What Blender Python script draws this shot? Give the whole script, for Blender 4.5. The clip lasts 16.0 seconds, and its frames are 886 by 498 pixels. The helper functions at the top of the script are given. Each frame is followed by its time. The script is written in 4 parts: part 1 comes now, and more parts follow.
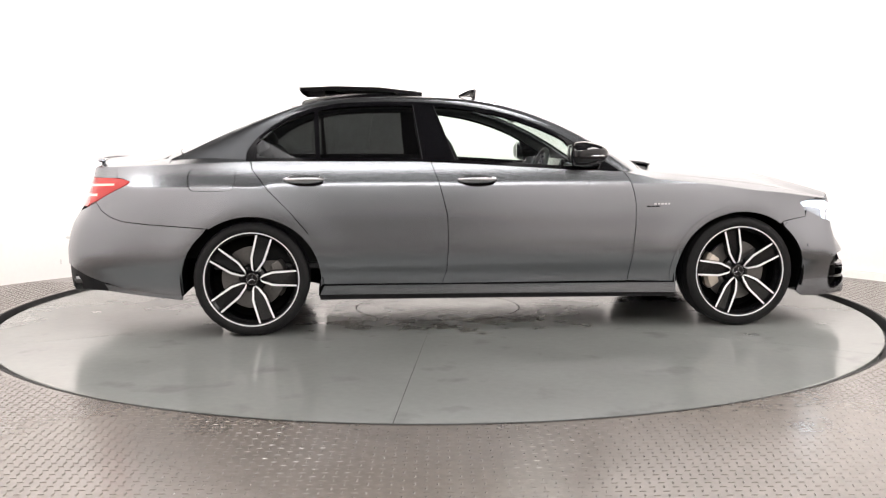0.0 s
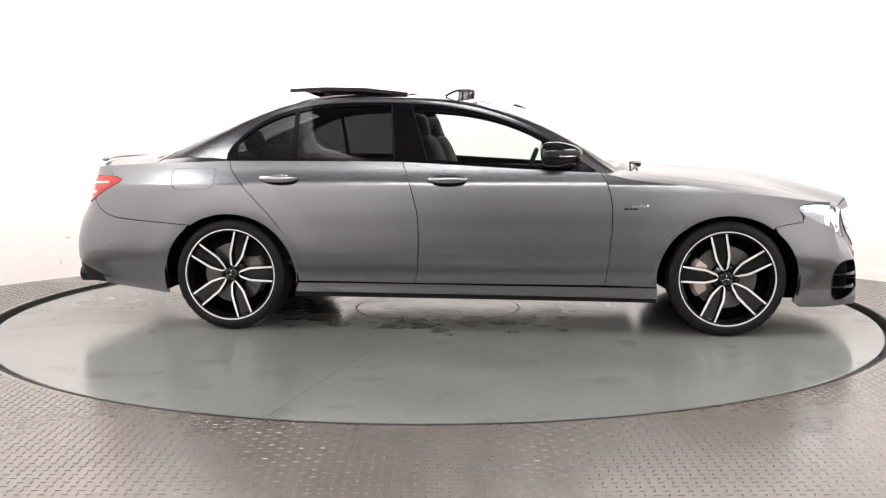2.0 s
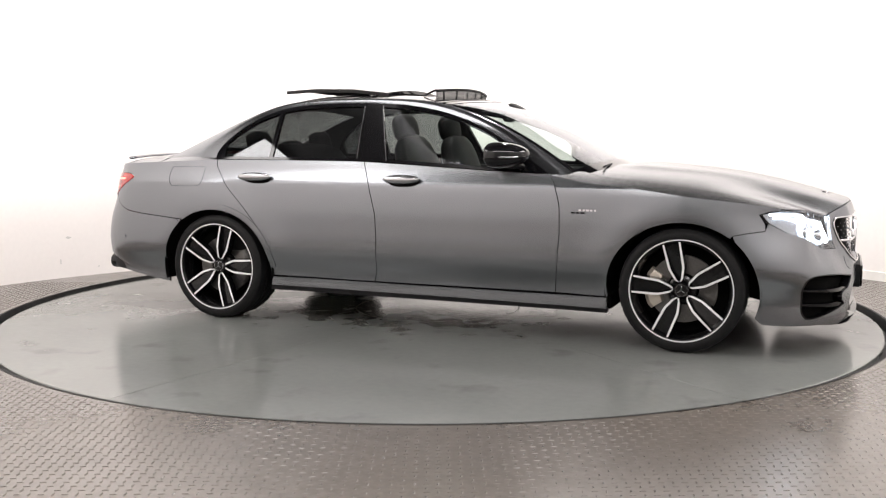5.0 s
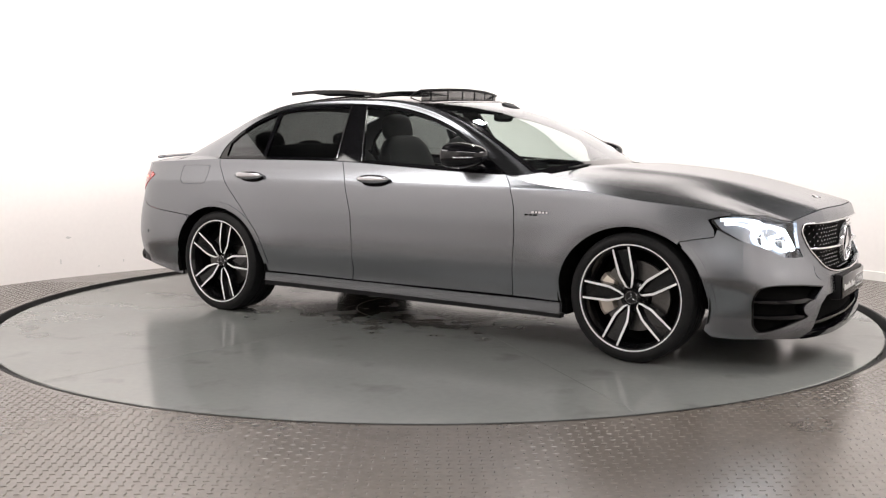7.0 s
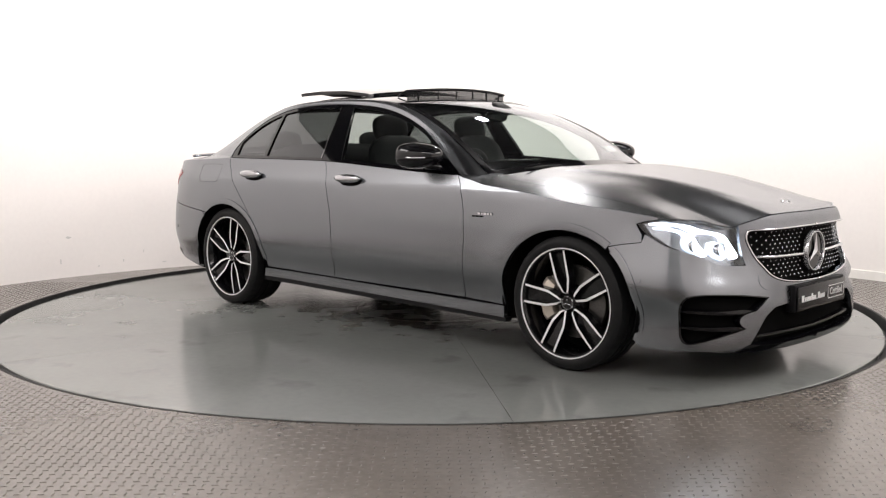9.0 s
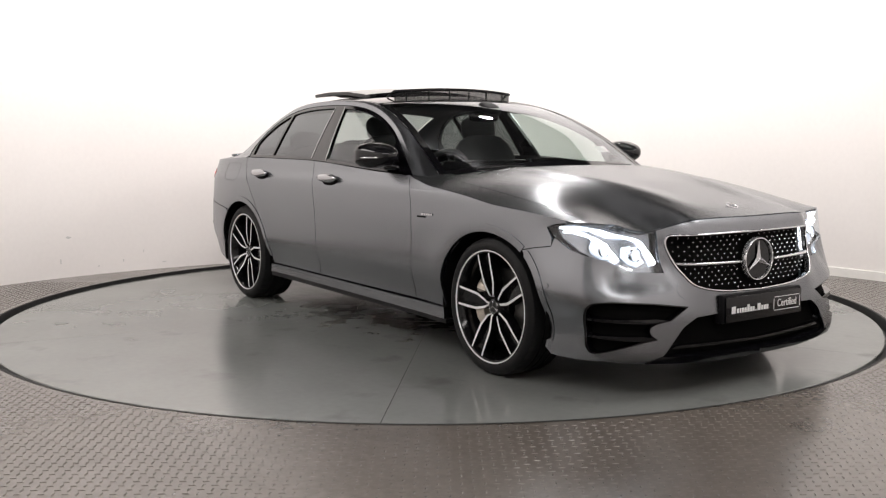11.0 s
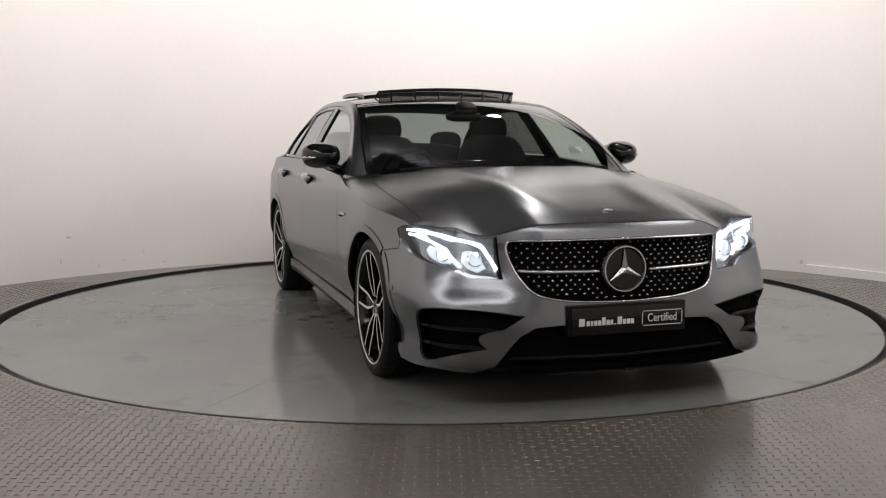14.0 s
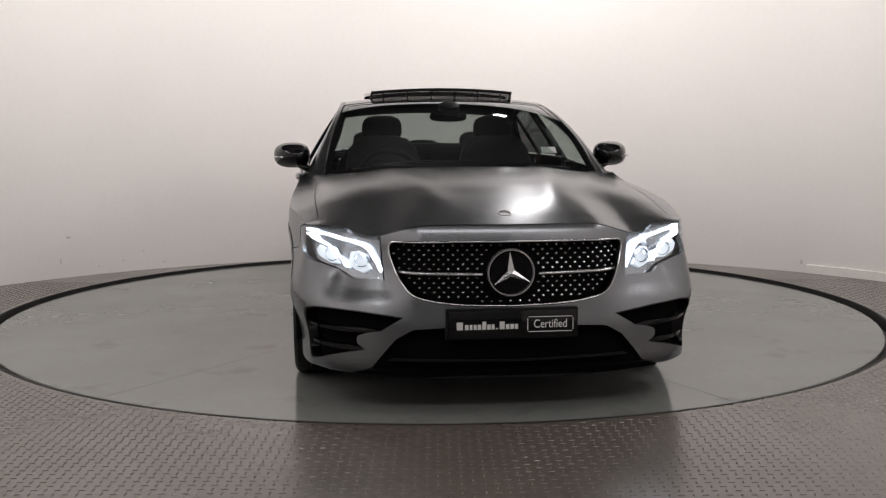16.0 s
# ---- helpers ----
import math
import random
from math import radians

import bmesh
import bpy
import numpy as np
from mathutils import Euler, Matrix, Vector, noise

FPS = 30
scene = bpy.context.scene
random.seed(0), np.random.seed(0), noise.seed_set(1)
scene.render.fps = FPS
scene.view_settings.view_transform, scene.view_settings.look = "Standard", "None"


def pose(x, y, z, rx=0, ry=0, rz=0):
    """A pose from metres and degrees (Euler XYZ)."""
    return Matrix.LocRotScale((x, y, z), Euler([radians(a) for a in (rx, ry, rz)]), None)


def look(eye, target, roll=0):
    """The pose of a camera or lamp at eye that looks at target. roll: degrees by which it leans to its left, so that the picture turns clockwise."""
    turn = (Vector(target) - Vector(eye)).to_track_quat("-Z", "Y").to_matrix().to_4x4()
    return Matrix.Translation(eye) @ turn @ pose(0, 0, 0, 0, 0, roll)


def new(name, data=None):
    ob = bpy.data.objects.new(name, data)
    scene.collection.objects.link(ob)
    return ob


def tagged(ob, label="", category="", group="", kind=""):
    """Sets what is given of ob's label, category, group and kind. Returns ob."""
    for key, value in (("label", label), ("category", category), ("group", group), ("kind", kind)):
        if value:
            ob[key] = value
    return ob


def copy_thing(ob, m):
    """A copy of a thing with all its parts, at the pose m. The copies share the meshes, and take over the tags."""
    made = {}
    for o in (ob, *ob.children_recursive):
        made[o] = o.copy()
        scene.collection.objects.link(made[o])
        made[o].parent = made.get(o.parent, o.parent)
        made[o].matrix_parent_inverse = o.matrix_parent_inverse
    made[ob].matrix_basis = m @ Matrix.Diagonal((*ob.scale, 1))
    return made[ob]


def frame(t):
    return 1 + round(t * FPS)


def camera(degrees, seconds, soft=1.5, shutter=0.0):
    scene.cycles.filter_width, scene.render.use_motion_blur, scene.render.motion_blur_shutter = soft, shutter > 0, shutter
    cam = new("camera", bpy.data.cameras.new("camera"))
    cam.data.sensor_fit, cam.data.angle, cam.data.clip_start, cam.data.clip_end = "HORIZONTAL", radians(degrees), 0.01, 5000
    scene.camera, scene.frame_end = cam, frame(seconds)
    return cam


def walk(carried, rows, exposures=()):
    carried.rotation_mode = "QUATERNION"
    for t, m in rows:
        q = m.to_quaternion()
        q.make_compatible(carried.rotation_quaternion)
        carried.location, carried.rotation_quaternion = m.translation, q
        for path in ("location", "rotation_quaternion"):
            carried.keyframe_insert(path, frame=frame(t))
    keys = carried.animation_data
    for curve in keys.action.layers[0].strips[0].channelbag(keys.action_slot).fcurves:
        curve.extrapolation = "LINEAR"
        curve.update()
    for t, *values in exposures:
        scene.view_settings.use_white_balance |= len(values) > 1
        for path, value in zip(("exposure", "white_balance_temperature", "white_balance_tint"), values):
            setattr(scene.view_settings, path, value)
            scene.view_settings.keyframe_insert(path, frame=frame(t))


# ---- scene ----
cam = camera(48.74, 16.0, soft=1.2)
EYE = pose(0, -6.644, 1.140, 90 - 6.364, 0.215, -0.352)
walk(cam, [(0.0, EYE), (16.0, EYE)],
     exposures=[(0.0, 0.66), (2.0, 0.52), (4.0, 0.38), (7.0, 0.17), (9.0, 0.0), (11.5, -0.32), (13.0, -0.62), (16.0, -0.98)])

# ------------------------------------------------------------ light
world = bpy.data.worlds.new("studio_world")
scene.world = world
world.use_nodes = True
world.node_tree.nodes["Background"].inputs[0].default_value = (0.9, 0.93, 1.0, 1)
world.node_tree.nodes["Background"].inputs[1].default_value = 0.05


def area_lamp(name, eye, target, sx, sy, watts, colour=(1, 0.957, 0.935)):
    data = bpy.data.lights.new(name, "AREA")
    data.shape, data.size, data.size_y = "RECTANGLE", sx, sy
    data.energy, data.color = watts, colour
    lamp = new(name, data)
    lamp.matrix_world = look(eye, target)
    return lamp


area_lamp("ceiling_lamp_front", (0.3, -5.0, 2.85), (0.1, 0.0, 0.75), 4.0, 0.40, 52)
area_lamp("ceiling_lamp_west", (-3.3, -2.0, 3.1), (3.0, -1.9, 1.0), 2.6, 0.8, 56)
area_lamp("ceiling_lamp_east", (3.3, -2.0, 3.1), (-3.0, -1.9, 1.0), 2.6, 0.8, 76)
area_lamp("ceiling_spot_back", (0.9, 1.65, 3.4), (0.7, 1.2, 0.0), 0.16, 0.16, 23)
# unseen fill lamp, added so the flank reflects a brighter wall behind the camera
area_lamp("fill_lamp_rear", (0.0, -7.2, 3.4), (0.0, -9.0, 1.2), 4.0, 0.3, 62)
# wall washers on an arc above the turntable, turned to the curved wall
for ang, watts in ((-45, 70), (8, 76), (48, 76), (90, 82), (132, 82), (172, 70), (222, 108)):
    c, s = math.cos(math.radians(ang)), math.sin(math.radians(ang))
    area_lamp("wall_washer", (0.05 + 1.5 * c, -1.42 + 1.5 * s, 3.5), (0.05 + 4.2 * c, -1.42 + 4.2 * s, 2.9), 1.4, 0.25, watts)


# ------------------------------------------------------------ materials
def mat(name, colour, rough=0.5, metal=0.0, grain=0.0, grain_scale=60.0, bump=0.0, bump_scale=80.0,
        stain=0.0, stain_scale=1.5, coat=0.0, spec=0.5, trans=0.0, ior=1.45, emit=None, power=0.0, rough_var=0.0, smudge=0.0, smudge_scale=3.0):
    m = bpy.data.materials.new(name)
    m.use_nodes = True
    nt = m.node_tree
    b = nt.nodes["Principled BSDF"]
    b.inputs["Base Color"].default_value = (*colour, 1)
    b.inputs["Roughness"].default_value = rough
    b.inputs["Metallic"].default_value = metal
    b.inputs["Specular IOR Level"].default_value = spec
    b.inputs["Coat Weight"].default_value = coat
    b.inputs["Coat Roughness"].default_value = 0.05
    b.inputs["Transmission Weight"].default_value = trans
    b.inputs["IOR"].default_value = ior
    if emit:
        b.inputs["Emission Color"].default_value = (*emit, 1)
        b.inputs["Emission Strength"].default_value = power
    coord = nt.nodes.new("ShaderNodeTexCoord")

    def noise_node(scale, detail=4):
        n = nt.nodes.new("ShaderNodeTexNoise")
        n.inputs["Scale"].default_value = scale
        n.inputs["Detail"].default_value = detail
        nt.links.new(coord.outputs["Object"], n.inputs["Vector"])
        return n
    col = None
    for amount, scale in ((grain, grain_scale), (stain, stain_scale)):
        if amount:
            n = noise_node(scale, 6)
            r = nt.nodes.new("ShaderNodeMapRange")
            r.inputs[1].default_value, r.inputs[2].default_value = 0.3, 0.7
            r.inputs[3].default_value, r.inputs[4].default_value = 1 - amount, 1 + amount
            nt.links.new(n.outputs["Fac"], r.inputs[0])
            mul = nt.nodes.new("ShaderNodeVectorMath")
            mul.operation = "SCALE"
            if col is None:
                mul.inputs[0].default_value = colour
            else:
                nt.links.new(col, mul.inputs[0])
            nt.links.new(r.outputs[0], mul.inputs["Scale"])
            col = mul.outputs[0]
    if smudge:
        n = noise_node(smudge_scale, 8)
        r = nt.nodes.new("ShaderNodeMapRange")
        r.inputs[1].default_value, r.inputs[2].default_value = 0.60, 0.72
        r.inputs[3].default_value, r.inputs[4].default_value = 1.0, 1.0 - smudge
        nt.links.new(n.outputs["Fac"], r.inputs[0])
        mul = nt.nodes.new("ShaderNodeVectorMath")
        mul.operation = "SCALE"
        nt.links.new(col, mul.inputs[0])
        nt.links.new(r.outputs[0], mul.inputs["Scale"])
        col = mul.outputs[0]
    if col is not None:
        nt.links.new(col, b.inputs["Base Color"])
    if rough_var:
        n = noise_node(stain_scale * 1.7, 6)
        r = nt.nodes.new("ShaderNodeMapRange")
        r.inputs[1].default_value, r.inputs[2].default_value = 0.3, 0.7
        r.inputs[3].default_value, r.inputs[4].default_value = max(rough - rough_var, 0.02), rough + rough_var
        nt.links.new(n.outputs["Fac"], r.inputs[0])
        nt.links.new(r.outputs[0], b.inputs["Roughness"])
    if bump:
        n = noise_node(bump_scale, 3)
        bp = nt.nodes.new("ShaderNodeBump")
        bp.inputs["Strength"].default_value = bump
        bp.inputs["Distance"].default_value = 0.002
        nt.links.new(n.outputs["Fac"], bp.inputs["Height"])
        nt.links.new(bp.outputs[0], b.inputs["Normal"])
    return m


def glass_mat(name, tint, rough=0.0):
    """A thin pane: tinted straight-through light and a mirror gloss."""
    m = bpy.data.materials.new(name)
    m.use_nodes = True
    nt = m.node_tree
    nt.nodes.clear()
    out = nt.nodes.new("ShaderNodeOutputMaterial")
    mix = nt.nodes.new("ShaderNodeMixShader")
    clear = nt.nodes.new("ShaderNodeBsdfTransparent")
    clear.inputs[0].default_value = (*tint, 1)
    gloss = nt.nodes.new("ShaderNodeBsdfGlossy")
    gloss.inputs["Roughness"].default_value = rough
    gloss.inputs[0].default_value = (0.95, 0.97, 1, 1)
    # the same gloss from both sides of the pane, rising towards grazing
    facing = nt.nodes.new("ShaderNodeLayerWeight")
    facing.inputs[0].default_value = 0.5
    power = nt.nodes.new("ShaderNodeMath")
    power.operation = "POWER"
    power.inputs[1].default_value = 5.0
    nt.links.new(facing.outputs["Facing"], power.inputs[0])
    rise = nt.nodes.new("ShaderNodeMath")
    rise.operation = "MULTIPLY_ADD"
    rise.inputs[1].default_value, rise.inputs[2].default_value = 0.93, 0.07
    nt.links.new(power.outputs[0], rise.inputs[0])
    nt.links.new(rise.outputs[0], mix.inputs[0])
    nt.links.new(clear.outputs[0], mix.inputs[1])
    nt.links.new(gloss.outputs[0], mix.inputs[2])
    nt.links.new(mix.outputs[0], out.inputs[0])
    return m


def net_mat(name, cover):
    """Fine black net: part of the light passes between the threads."""
    m = bpy.data.materials.new(name)
    m.use_nodes = True
    nt = m.node_tree
    mix = nt.nodes.new("ShaderNodeMixShader")
    mix.inputs[0].default_value = cover
    gap = nt.nodes.new("ShaderNodeBsdfTransparent")
    b = nt.nodes["Principled BSDF"]
    b.inputs["Base Color"].default_value = (.012, .012, .012, 1)
    b.inputs["Roughness"].default_value = .8
    nt.links.new(gap.outputs[0], mix.inputs[1])
    nt.links.new(b.outputs[0], mix.inputs[2])
    nt.links.new(mix.outputs[0], nt.nodes["Material Output"].inputs[0])
    return m


PAINT = mat("satin_grey_paint", (0.236, 0.246, 0.262), 0.27, 1.0, grain=0.05, grain_scale=900)
BLACK = mat("gloss_black", (0.004, 0.004, 0.005), 0.06)
PLASTIC = mat("black_plastic", (0.007, 0.007, 0.008), 0.5, spec=0.2, grain=0.15, grain_scale=300, bump=0.15, bump_scale=700)
DARK = mat("under_black", (0.004, 0.004, 0.004), 0.9, spec=0.05)
RUBBER = mat("tyre_rubber", (0.009, 0.009, 0.0095), 0.55, spec=0.22, grain=0.2, grain_scale=90, bump=0.2, bump_scale=300)
HANDLE = mat("satin_silver", (0.44, 0.44, 0.455), 0.24, 1.0)
CHROME = mat("chrome", (0.62, 0.62, 0.64), 0.12, 1.0)
BRIGHT = mat("bright_chrome", (0.66, 0.66, 0.68), 0.24, 0.85)
MACHINED = mat("machined_alloy", (0.84, 0.84, 0.85), 0.34, 0.35, grain=0.05, grain_scale=400)
RIMBLACK = mat("rim_gloss_black", (0.004, 0.004, 0.0045), 0.14)
DISC = mat("brake_iron", (0.13, 0.125, 0.12), 0.38, 0.9, grain=0.15, grain_scale=120)
CALIPER = mat("caliper_silver", (0.60, 0.54, 0.47), 0.4, 0.6)
GLASS = glass_mat("clear_glass", (0.80, 0.86, 0.83))
SCREENGLASS = glass_mat("screen_glass", (0.68, 0.74, 0.71))
REARGLASS = glass_mat("rear_screen_glass", (0.5, 0.53, 0.52))
TINT = glass_mat("privacy_glass", (0.15, 0.16, 0.16))
LENS = glass_mat("lamp_glass", (0.93, 0.95, 0.96))
REDLENS = mat("red_lens", (0.36, 0.012, 0.010), 0.12, coat=0.5, emit=(1, 0.03, 0.02), power=0.06)
REDGLOW = mat("red_led", (0.8, 0.1, 0.08), 0.3, emit=(1, 0.34, 0.28), power=1.5)
LED = mat("led_white", (0.9, 0.9, 0.9), 0.3, emit=(0.85, 0.92, 1.0), power=5.5)
# weak emission that imitates the headlamp's bloom, no light source of its own
LAMPGLOW = mat("lamp_glow", (0.9, 0.9, 0.9), 0.3, emit=(0.76, 0.87, 1.0), power=1.2)
BEAM = mat("beam_emitter", (0.9, 0.9, 0.9), 0.3, emit=(0.72, 0.85, 1.0), power=65.0)
REFLECTOR = mat("lamp_reflector", (0.42, 0.44, 0.48), 0.2, 0.9)
LEATHER = mat("black_leather", (0.007, 0.007, 0.0073), 0.65, spec=0.2, grain=0.15, grain_scale=120, bump=0.3, bump_scale=350)
LINER = mat("headliner_cloth", (0.05, 0.05, 0.052), 0.9, grain=0.1, grain_scale=300)
WHITEINK = mat("white_print", (0.75, 0.75, 0.75), 0.4)
WALLP = mat("white_wall_paint", (0.82, 0.785, 0.765), 0.6, grain=0.012, grain_scale=30, stain=0.02, stain_scale=0.9, bump=0.08, bump_scale=40)
TRIMW = mat("white_trim", (0.82, 0.80, 0.77), 0.5, grain=0.03, grain_scale=20)
DISCP = mat("grey_epoxy_paint", (0.204, 0.213, 0.203), 0.16, grain=0.03, grain_scale=25, stain=0.08, stain_scale=1.1, bump=0.012, bump_scale=6, rough_var=0.06, smudge=0.22, smudge_scale=3.2)
PLATE = mat("painted_tread_plate", (0.124, 0.108, 0.094), 0.23, spec=0.8, grain=0.08, grain_scale=30, stain=0.14, stain_scale=0.9, bump=0.05, bump_scale=30, rough_var=0.04, smudge=0.15, smudge_scale=2.2)
RING = mat("black_rim_rubber", (0.012, 0.012, 0.012), 0.6)
DIRT = mat("dark_joint_dirt", (0.05, 0.047, 0.043), 0.8, grain=0.3, grain_scale=50)
CEIL = mat("ceiling_dark", (0.03, 0.03, 0.03), 0.8, grain=0.05, grain_scale=8)
CONC = mat("room_white", (0.60, 0.59, 0.575), 0.8, grain=0.05, grain_scale=8)


def hub_dirt(m):
    """Brown dirt on the deck, in broken patches round the hatch."""
    nt = m.node_tree
    b = nt.nodes["Principled BSDF"]
    base = b.inputs["Base Color"].links[0].from_socket
    coord = nt.nodes.new("ShaderNodeTexCoord")
    flat = nt.nodes.new("ShaderNodeVectorMath")
    flat.operation = "MULTIPLY"
    flat.inputs[1].default_value = (1, 1, 0)
    nt.links.new(coord.outputs["Object"], flat.inputs[0])
    far = nt.nodes.new("ShaderNodeVectorMath")
    far.operation = "LENGTH"
    nt.links.new(flat.outputs[0], far.inputs[0])
    ramp = nt.nodes.new("ShaderNodeMapRange")
    ramp.inputs[1].default_value, ramp.inputs[2].default_value = .55, 1.5
    ramp.inputs[3].default_value, ramp.inputs[4].default_value = .20, -.12
    nt.links.new(far.outputs["Value"], ramp.inputs[0])
    n = nt.nodes.new("ShaderNodeTexNoise")
    n.inputs["Scale"].default_value, n.inputs["Detail"].default_value = 4.5, 9
    nt.links.new(coord.outputs["Object"], n.inputs["Vector"])
    add = nt.nodes.new("ShaderNodeMath")
    nt.links.new(n.outputs["Fac"], add.inputs[0])
    nt.links.new(ramp.outputs[0], add.inputs[1])
    edge = nt.nodes.new("ShaderNodeMapRange")
    edge.inputs[1].default_value, edge.inputs[2].default_value = .60, .80
    edge.inputs[4].default_value = .8
    nt.links.new(add.outputs[0], edge.inputs[0])
    mix = nt.nodes.new("ShaderNodeMix")
    mix.data_type = "RGBA"
    colour_in = [k for k in mix.inputs if k.type == "RGBA"]
    nt.links.new(edge.outputs[0], mix.inputs["Factor"])
    nt.links.new(base, colour_in[0])
    colour_in[1].default_value = (.06, .045, .032, 1)
    nt.links.new([k for k in mix.outputs if k.type == "RGBA"][0], b.inputs["Base Color"])


hub_dirt(DISCP)


# ------------------------------------------------------------ mesh helpers
def mesh_ob(name, verts, faces, material, parent=None, label="", smooth=False, normals=None):
    me = bpy.data.meshes.new(name)
    me.from_pydata([tuple(map(float, v)) for v in verts], [], [tuple(map(int, f)) for f in faces])
    me.materials.append(material)
    if smooth or normals is not None:
        me.polygons.foreach_set("use_smooth", [True] * len(me.polygons))
    me.update()
    if normals is not None:
        me.normals_split_custom_set_from_vertices([tuple(map(float, n)) for n in normals])
    ob = new(name, me)
    if parent:
        ob.parent = parent
    if label:
        ob["label"] = label
    return ob


def part(name, bm, material, parent, label="", smooth=True, angle=0.6):
    me = bpy.data.meshes.new(name)
    bmesh.ops.recalc_face_normals(bm, faces=bm.faces[:])
    for f in bm.faces:
        f.smooth = smooth
    if smooth:
        for e in bm.edges:
            if len(e.link_faces) == 2 and e.calc_face_angle(0) > angle:
                e.smooth = False
    bm.to_mesh(me)
    bm.free()
    me.materials.append(material)
    ob = new(name, me)
    if parent:
        ob.parent = parent
    if label:
        ob["label"] = label
    return ob


def spline(points, n=200):
    """Catmull-Rom through points, n samples, evenly by arc length."""
    p = np.array(points, float)
    p = np.vstack([2 * p[0] - p[1], p, 2 * p[-1] - p[-2]])
    out = []
    for i in range(1, len(p) - 2):
        t = np.linspace(0, 1, 24, endpoint=False)[:, None]
        a, b, c, d = p[i - 1:i + 3]
        out.append(0.5 * (2 * b + (c - a) * t + (2 * a - 5 * b + 4 * c - d) * t ** 2 + (3 * b - a - 3 * c + d) * t ** 3))
    out = np.vstack(out + [p[-2][None]])
    L = np.concatenate([[0], np.cumsum(np.linalg.norm(np.diff(out, axis=0), axis=1))])
    s = np.linspace(0, L[-1], n)
    return np.stack([np.interp(s, L, out[:, k]) for k in range(p.shape[1])], 1)


def curve1(xs, ys):
    """Smooth one-dimensional interpolation (monotone cubic)."""
    xs, ys = np.array(xs, float), np.array(ys, float)
    h, dl = np.diff(xs), np.diff(ys) / np.diff(xs)
    m = np.concatenate([[dl[0]], [0 if a * b <= 0 else 2 * a * b / (a + b) for a, b in zip(dl[:-1], dl[1:])], [dl[-1]]])

    def f(x):
        x = np.clip(np.asarray(x, float), xs[0], xs[-1])
        i = np.clip(np.searchsorted(xs, x) - 1, 0, len(h) - 1)
        t = (x - xs[i]) / h[i]
        return ((1 + 2 * t) * (1 - t) ** 2 * ys[i] + t * (1 - t) ** 2 * h[i] * m[i]
                + t * t * (3 - 2 * t) * ys[i + 1] + t * t * (t - 1) * h[i] * m[i + 1])
    return f


def resample(loop, step):
    out = []
    for a, b in zip(loop, loop[1:] + loop[:1]):
        n = max(1, int(math.hypot(b[0] - a[0], b[1] - a[1]) / step))
        out += [(a[0] + (b[0] - a[0]) * k / n, a[1] + (b[1] - a[1]) * k / n) for k in range(n)]
    return out


def inside(pts, loops):
    c = np.zeros(len(pts), bool)
    for lp in loops:
        a = np.array(lp)
        b = np.roll(a, -1, 0)
        for (x0, y0), (x1, y1) in zip(a, b):
            if y0 != y1:
                c ^= ((y0 > pts[:, 1]) != (y1 > pts[:, 1])) & (pts[:, 0] < (x1 - x0) * (pts[:, 1] - y0) / (y1 - y0) + x0)
    return c


from mathutils.geometry import delaunay_2d_cdt


def region(loops, step):
    """Triangles over the inside of plane loops: points and index triples."""
    loops = [resample([tuple(map(float, p)) for p in lp], step) for lp in loops]
    allp = np.array([p for lp in loops for p in lp])
    lo, hi = allp.min(0), allp.max(0)
    gx = np.arange(lo[0] + step / 2, hi[0], step)
    gy = np.arange(lo[1] + step / 2, hi[1], step)
    grid = np.array([(x, y) for x in gx for y in gy]) if len(gx) and len(gy) else np.zeros((0, 2))
    if len(grid):
        grid = grid[inside(grid, loops)]
    if len(grid):
        near = np.array([((allp - g) ** 2).sum(1).min() for g in grid])
        grid = grid[near > (0.45 * step) ** 2]
    verts, edges, k = [], [], 0
    for lp in loops:
        verts += lp
        edges += [(k + i, k + (i + 1) % len(lp)) for i in range(len(lp))]
        k += len(lp)
    verts += [tuple(g) for g in grid]
    v, _, f, *_ = delaunay_2d_cdt([Vector(p) for p in verts], edges, [], 0, 1e-6)
    v = np.array([tuple(p) for p in v])
    f = np.array([tuple(t) for t in f])
    return v, f[inside(v[f].mean(1), loops)]


